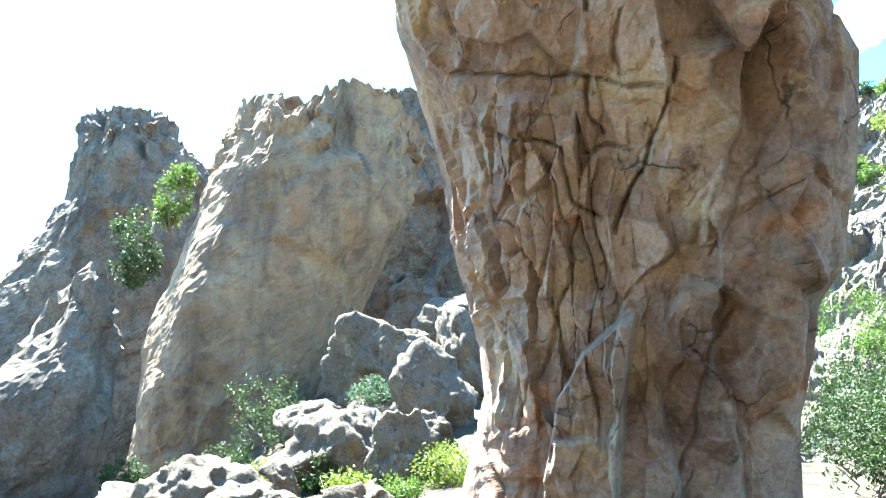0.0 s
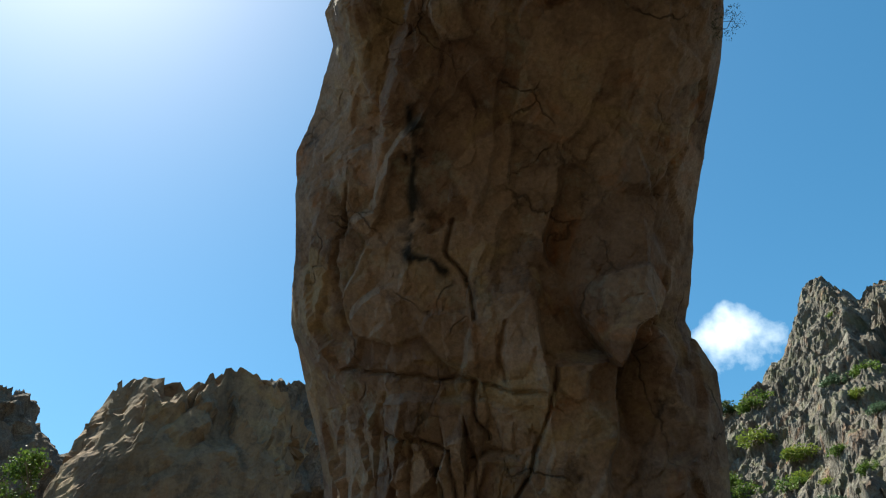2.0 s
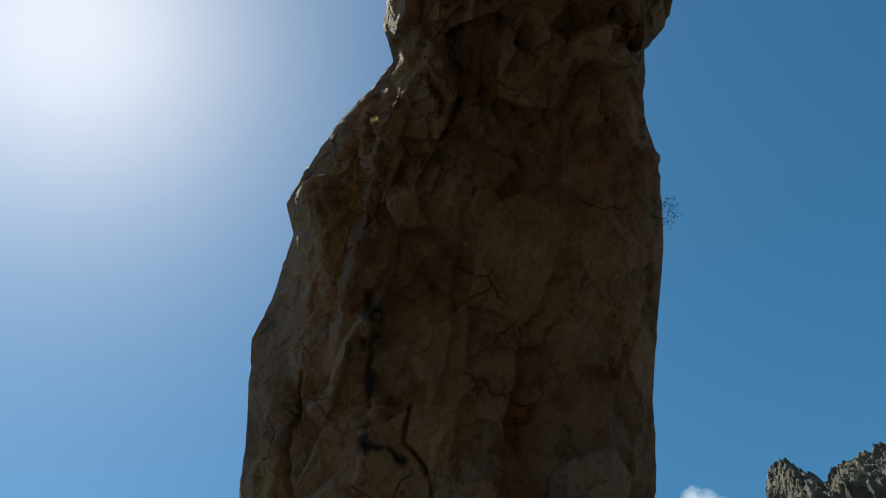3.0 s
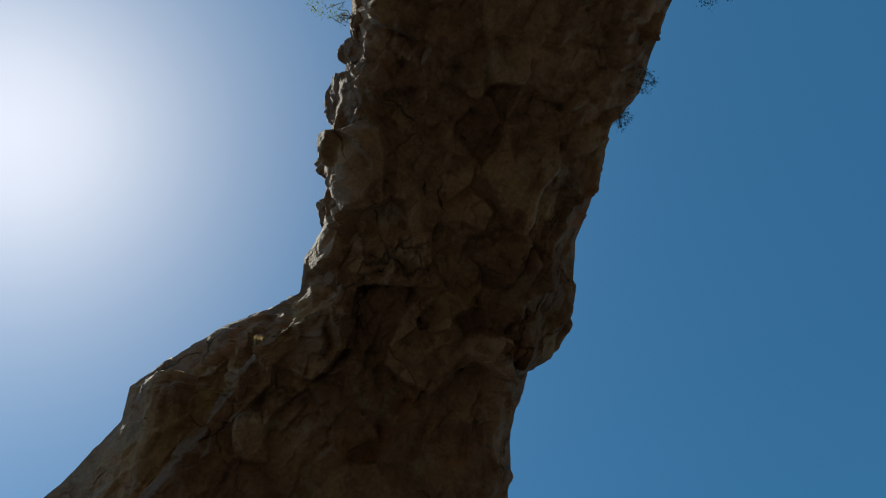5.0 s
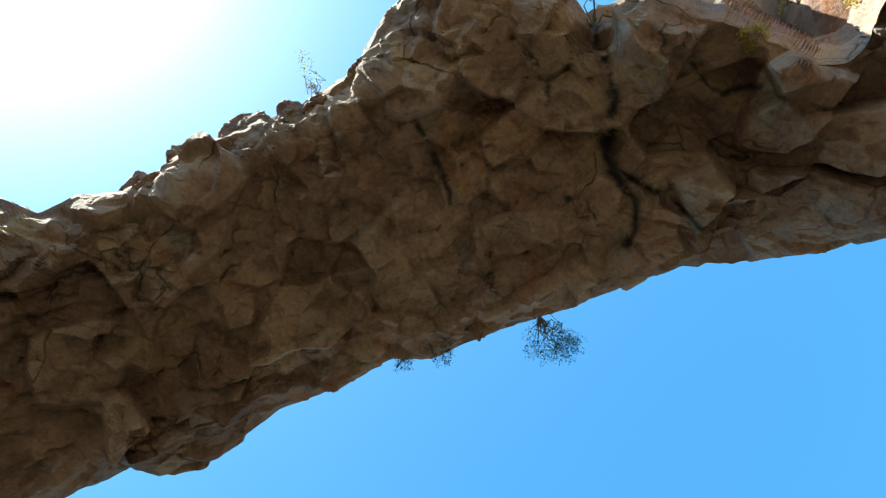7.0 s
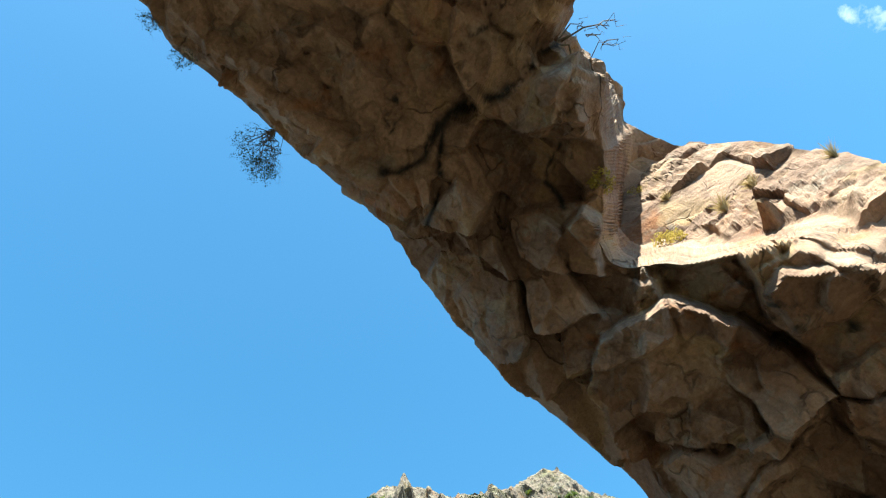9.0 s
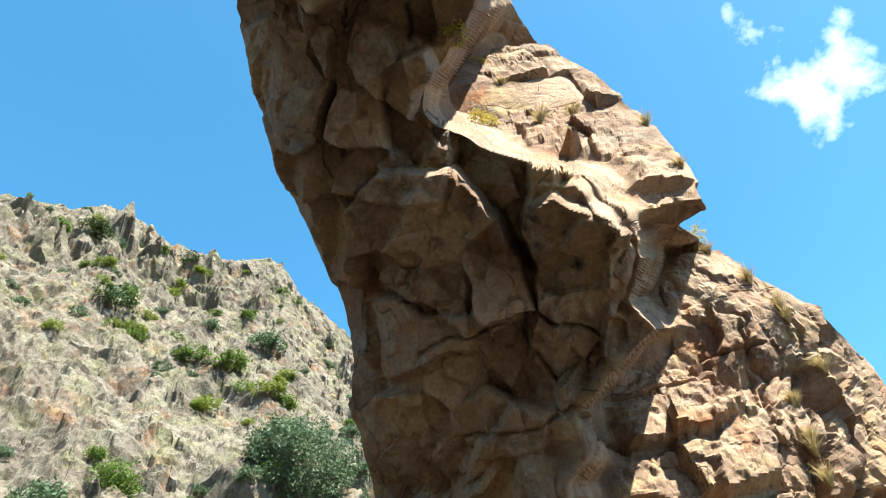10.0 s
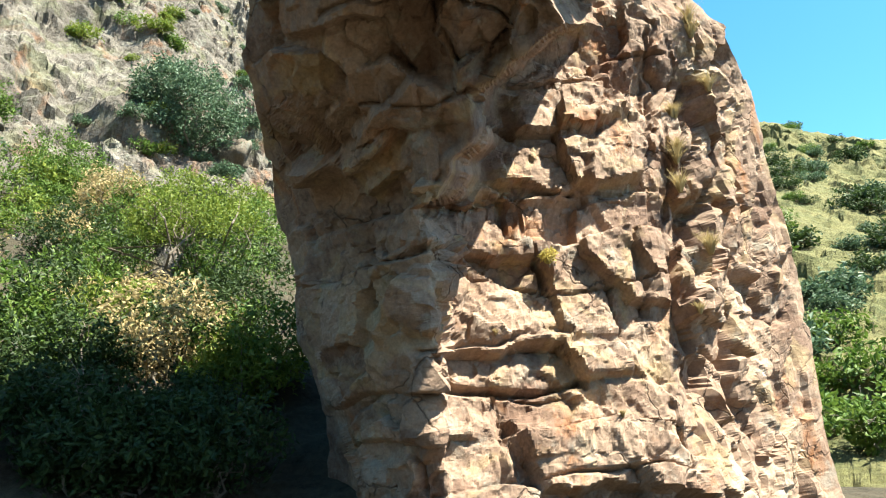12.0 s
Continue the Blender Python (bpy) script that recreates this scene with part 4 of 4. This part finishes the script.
for k, (az_, el_, s, sort) in enumerate(((16.6, 20.6, 2.2, 2), (14.8, 17.0, 2.0, 0), (17.5, 23.0, 2.4, 0), (19.5, 19.0, 1.8, 2), (15.0, 23.0, 2.0, 3))):
    copy_thing(SEEDS[sort], Matrix.Translation(over(north_pts, az_, el_)) @ Matrix.Rotation(k, 4, "Z") @ Matrix.Diagonal((s, s, s * 0.8, 1)))
for ob in SEEDS:
    for child in list(ob.children_recursive):
        bpy.data.objects.remove(child)
    bpy.data.objects.remove(ob)


# below the cliffs beside the north pier
def polar(bearing, elevation, dist):
    a, e = radians(bearing), radians(elevation)
    return Vector((dist * math.sin(a), dist * math.cos(a), EYE[2] + dist * math.tan(e)))


BOULDERS = [
    (-22.4, 5.2, 30, 1.95, 1.7, 1.75, "pitted reddish boulder wedged below the cliff"), (-18.0, 8.0, 33, 1.5, 1.4, 1.7, "brown boulder resting on other boulders"), (-20.2, 3.2, 28, 0.85, 0.8, 0.9, "small grey boulder in the rock pile"),
    (-26.4, -1.6, 23, 1.5, 1.4, 1.5, "grey pitted boulder with a lumpy crust"), (-21.6, -2.6, 21, 0.75, 0.7, 1.35, "stubby upright column of pitted rock"), (-18.2, 1.6, 26, 1.3, 1.2, 1.7, "tall pale pitted boulder by the pier"),
    (-16.2, 4.6, 29, 1.0, 1.0, 1.9, "pale leaning boulder beside the pier"), (-36.2, -4.2, 23, 1.5, 1.3, 0.9, "low grey pitted boulder among bushes")]
BOULDERS += [(-30.0, -3.9, 21, 0.32, 0.32, 0.45, "small knob of pale stone"), (-19.5, -1.0, 24, 0.9, 0.8, 1.2, "pale pitted boulder in the pile"), (-24.0, 0.2, 27, 1.2, 1.1, 1.2, "grey boulder in the rock pile"), (-28.5, 0.2, 28, 1.3, 1.2, 1.1, "grey boulder half hidden by bushes"), (-33.0, -5.6, 20, 1.3, 1.1, 0.7, "low grey boulder between the bushes"), (-24.0, -5.4, 18, 0.8, 0.7, 0.5, "flat grey stone by the pier"), (-39.5, -5.2, 26, 1.4, 1.2, 0.9, "grey boulder at the foot of the slab")]
for k, (az_, el_, dist, sx, sy, sz, lab) in enumerate(BOULDERS):
    ob = new("boulder", boulder_mesh("boulder", (sx, sy, sz), 60 + k, ROCK_PITTED, cuts=16, detail=5, pits=0.07))
    ob.location = polar(az_, el_, dist)
    ob.rotation_euler = (0.1 * k % 0.4, 0.15 * (k % 3) - 0.15, k)
    tagged(ob, lab, "boulder", "boulders below the cliff")
# Dark-leaved bushes hold painted shade; those at bearings 11 to 17 darken bright ground.
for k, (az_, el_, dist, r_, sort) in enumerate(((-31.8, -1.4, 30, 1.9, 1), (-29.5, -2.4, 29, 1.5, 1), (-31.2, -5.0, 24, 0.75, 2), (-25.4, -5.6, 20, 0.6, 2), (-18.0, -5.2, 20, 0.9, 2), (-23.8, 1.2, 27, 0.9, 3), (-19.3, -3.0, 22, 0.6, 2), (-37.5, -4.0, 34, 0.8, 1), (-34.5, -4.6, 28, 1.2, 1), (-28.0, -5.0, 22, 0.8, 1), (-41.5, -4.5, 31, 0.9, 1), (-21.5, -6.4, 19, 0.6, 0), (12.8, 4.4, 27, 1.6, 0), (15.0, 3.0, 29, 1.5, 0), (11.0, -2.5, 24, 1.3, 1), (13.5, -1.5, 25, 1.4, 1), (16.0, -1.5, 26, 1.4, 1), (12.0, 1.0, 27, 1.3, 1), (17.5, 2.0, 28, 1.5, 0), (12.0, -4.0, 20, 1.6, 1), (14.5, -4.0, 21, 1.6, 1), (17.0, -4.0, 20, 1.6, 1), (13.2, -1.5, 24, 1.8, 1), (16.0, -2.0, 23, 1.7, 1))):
    mat, lab = [(LEAF_GREEN, "light green bush beside the pier"), (LEAF_DARK_SHADED, "bush with leaves coloured dark to stand for shade"), (LEAF_YELLOW, "bright green shrub between the boulders"), (LEAF_GREY, "grey-green shrub on a boulder ledge")][sort]
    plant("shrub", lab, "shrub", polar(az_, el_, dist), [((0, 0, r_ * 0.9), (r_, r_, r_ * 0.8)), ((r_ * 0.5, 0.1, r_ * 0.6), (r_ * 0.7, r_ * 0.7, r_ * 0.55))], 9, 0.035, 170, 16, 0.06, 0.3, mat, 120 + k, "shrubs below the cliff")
plant("tree", "small bright green tree growing in the cleft between the cliffs", "tree", polar(-39.9, 14.6, 44), [((0, 0, 2.6), (1.2, 1.0, 1.6)), ((0.3, 0, 3.8), (0.8, 0.8, 0.8)), ((-0.4, 0, 1.5), (0.8, 0.8, 0.8))], 9, 0.06, 150, 16, 0.11, 0.4, LEAF_GREEN, 150)
plant("bush", "dark bushes filling the cleft between the cliffs", "bush", polar(-42.6, 11.0, 47), [((0, 0, 2.2), (1.6, 1.2, 2.8)), ((0.8, 0, 1.0), (1.4, 1.2, 1.6))], 9, 0.06, 160, 14, 0.13, 0.45, LEAF_DARK_SHADED, 151)

# plants that grow on the arch
plant("hanging_shrub", "wiry dark shrub hanging from the edge of the arch", "shrub", seat(arch_point(100.6, 18.2, -0.5)), [((0.45, 0.0, 0.0), (0.34, 0.42, 0.30)), ((0.65, -0.25, -0.05), (0.22, 0.3, 0.25))], 18, 0.011, 150, 14, 0.014, 0.09, LEAF_DARK_SHADED, 160)
for k, (a_, b_, s) in enumerate(((88.9, 17.4, 0.16), (92.0, 18.4, 0.2), (53.5, 16.3, 0.3))):
    plant("rim_shrub", "small dark shrub on the edge of the arch", "shrub", seat(arch_point(a_, b_, -0.4)), [((s * 0.6, 0, 0.0), (s, s, s))], 9, 0.006, 40, 9, 0.013, 0.06, LEAF_DARK_SHADED, 161 + k, "shrubs on the arch rim")
dead = tagged(new("dead_branch"), "bare dead branch sticking out over the rim of the arch", "branch")
dead.location = seat(arch_point(112.0, -1.8, -0.5))
rng_ = random.Random(5)
dv, df = limbs(rng_, Vector((0.15, 0.1, -0.1)), [Vector((-0.85, -0.55, 0.35)), Vector((-0.6, -0.75, 0.1)), Vector((-0.5, -0.25, 0.45))], 0.022, 0.10)
for end in ((-0.85, -0.55, 0.35), (-0.6, -0.75, 0.1), (-0.5, -0.4, 0.2), (-0.5, -0.25, 0.45)):
    e_ = Vector(end)
    v2, f2 = limbs(rng_, e_ * 0.75, [e_ + Vector((rng_.gauss(-0.1, 0.16), rng_.gauss(-0.1, 0.16), rng_.gauss(0, 0.1))) for _ in range(3)], 0.009, 0.12)
    df += [tuple(k + len(dv) for k in q) for q in f2]
    dv += v2
part("twig", mesh_of("twig", dv, df, BARK), dead)
plant("thin_plant", "thin upright plant with tiny leaves on the rim of the arch", "plant", seat(arch_point(90.2, -3.8, -0.8)), [((-0.45, 0, 0.25), (0.3, 0.12, 0.25)), ((-0.2, 0, 0.15), (0.15, 0.1, 0.15))], 7, 0.008, 26, 5, 0.02, 0.08, LEAF_YELLOW, 165)
TUFTS = [(65.4, -6.9, 0.22, 0), (122.5, 3.1, 0.35, 1), (125.3, 1.7, 0.3, 1), (126.7, 0.3, 0.25, 0), (130.0, -2.3, 0.5, 0), (129.3, -5.1, 0.4, 0), (131.3, -10.4, 0.45, 0), (135.4, -12.4, 0.4, 0), (142.2, -12.2, 0.5, 1), (130.3, 3.0, 0.4, 1), (129.6, 1.8, 0.3, 1), (125.6, 5.0, 0.25, 1),
         (142.9, -12.8, 0.4, 0), (145.2, -15.6, 0.5, 0), (148.2, -17.6, 0.5, 0), (151.4, -18.8, 0.5, 0), (153.0, -17.8, 0.4, 0), (157.4, -18.5, 0.5, 0), (160.9, -22.4, 0.6, 0), (160.0, -21.6, 0.6, 0), (166.3, -7.0, 0.28, 1), (171.1, -18.8, 0.35, 0)]
TUFTS += [(147.6, -17.3, 0.5, 0), (152.7, -17.6, 0.4, 0), (156.5, -20.4, 0.5, 0), (156.6, -19.6, 0.4, 0), (162.6, -22.8, 0.6, 0), (176.0, -12.0, 0.2, 0), (172.6, -3.0, 0.18, 0)]
for k, (a_, b_, h, sort) in enumerate(TUFTS):
    place = arch_point(a_, b_)
    h *= 0.62 * (place - Vector(EYE)).length / 11.5
    if sort:
        plant("herb", "yellowing herb rooted in a crack of the rock", "plant", seat(place), [((0, 0, h * 0.4), (h * 0.8, h * 0.8, h * 0.6))], 6, 0.006, 40, 9, 0.03, 0.1, STRAW_GREEN, 200 + k, "herbs on the arch")
    else:
        tuft("grass_tuft", "tuft of dry straw-coloured grass on the rock", seat(place), 200 + k, h, 170, STRAW, 0.009, 0.9, group="grass on the arch")

# dry grass and stones on the south bank
rng_ = random.Random(77)
for k in range(52):
    az_, el_ = (rng_.uniform(133, 142), rng_.uniform(10, 20)) if k < 40 else (rng_.uniform(144, 158), rng_.uniform(8, 14))
    tuft("grass_tuft", "tuft of long dry grass on the bank", over(south_pts, az_, el_), 300 + k, rng_.uniform(0.5, 0.9), 120, STRAW, 0.016, 0.8, group="grass on the bank")
for k, (az_, el_, r_) in enumerate(((147.3, 12.2, 0.9), (152.3, 10.6, 0.8), (142.4, 12.8, 1.3), (142.7, 20.6, 0.9), (140.0, 12.0, 0.9), (155.8, 10.2, 0.6), (145.0, 13.5, 0.7), (139.5, 20.5, 0.6), (160.6, 21.0, 1.2), (150.8, 9.0, 0.7))):
    ob = new("boulder", boulder_mesh("boulder", (r_, r_ * 0.85, r_ * 0.75), 90 + k, ROCK_PITTED, cuts=12, detail=4, pits=0.06))
    ob.location = over(south_pts, az_, el_)
    ob.rotation_euler = (0.2, 0.1 * k, k)
    tagged(ob, "pale grey boulder lying on the bushy bank", "boulder", "boulders on the bank")
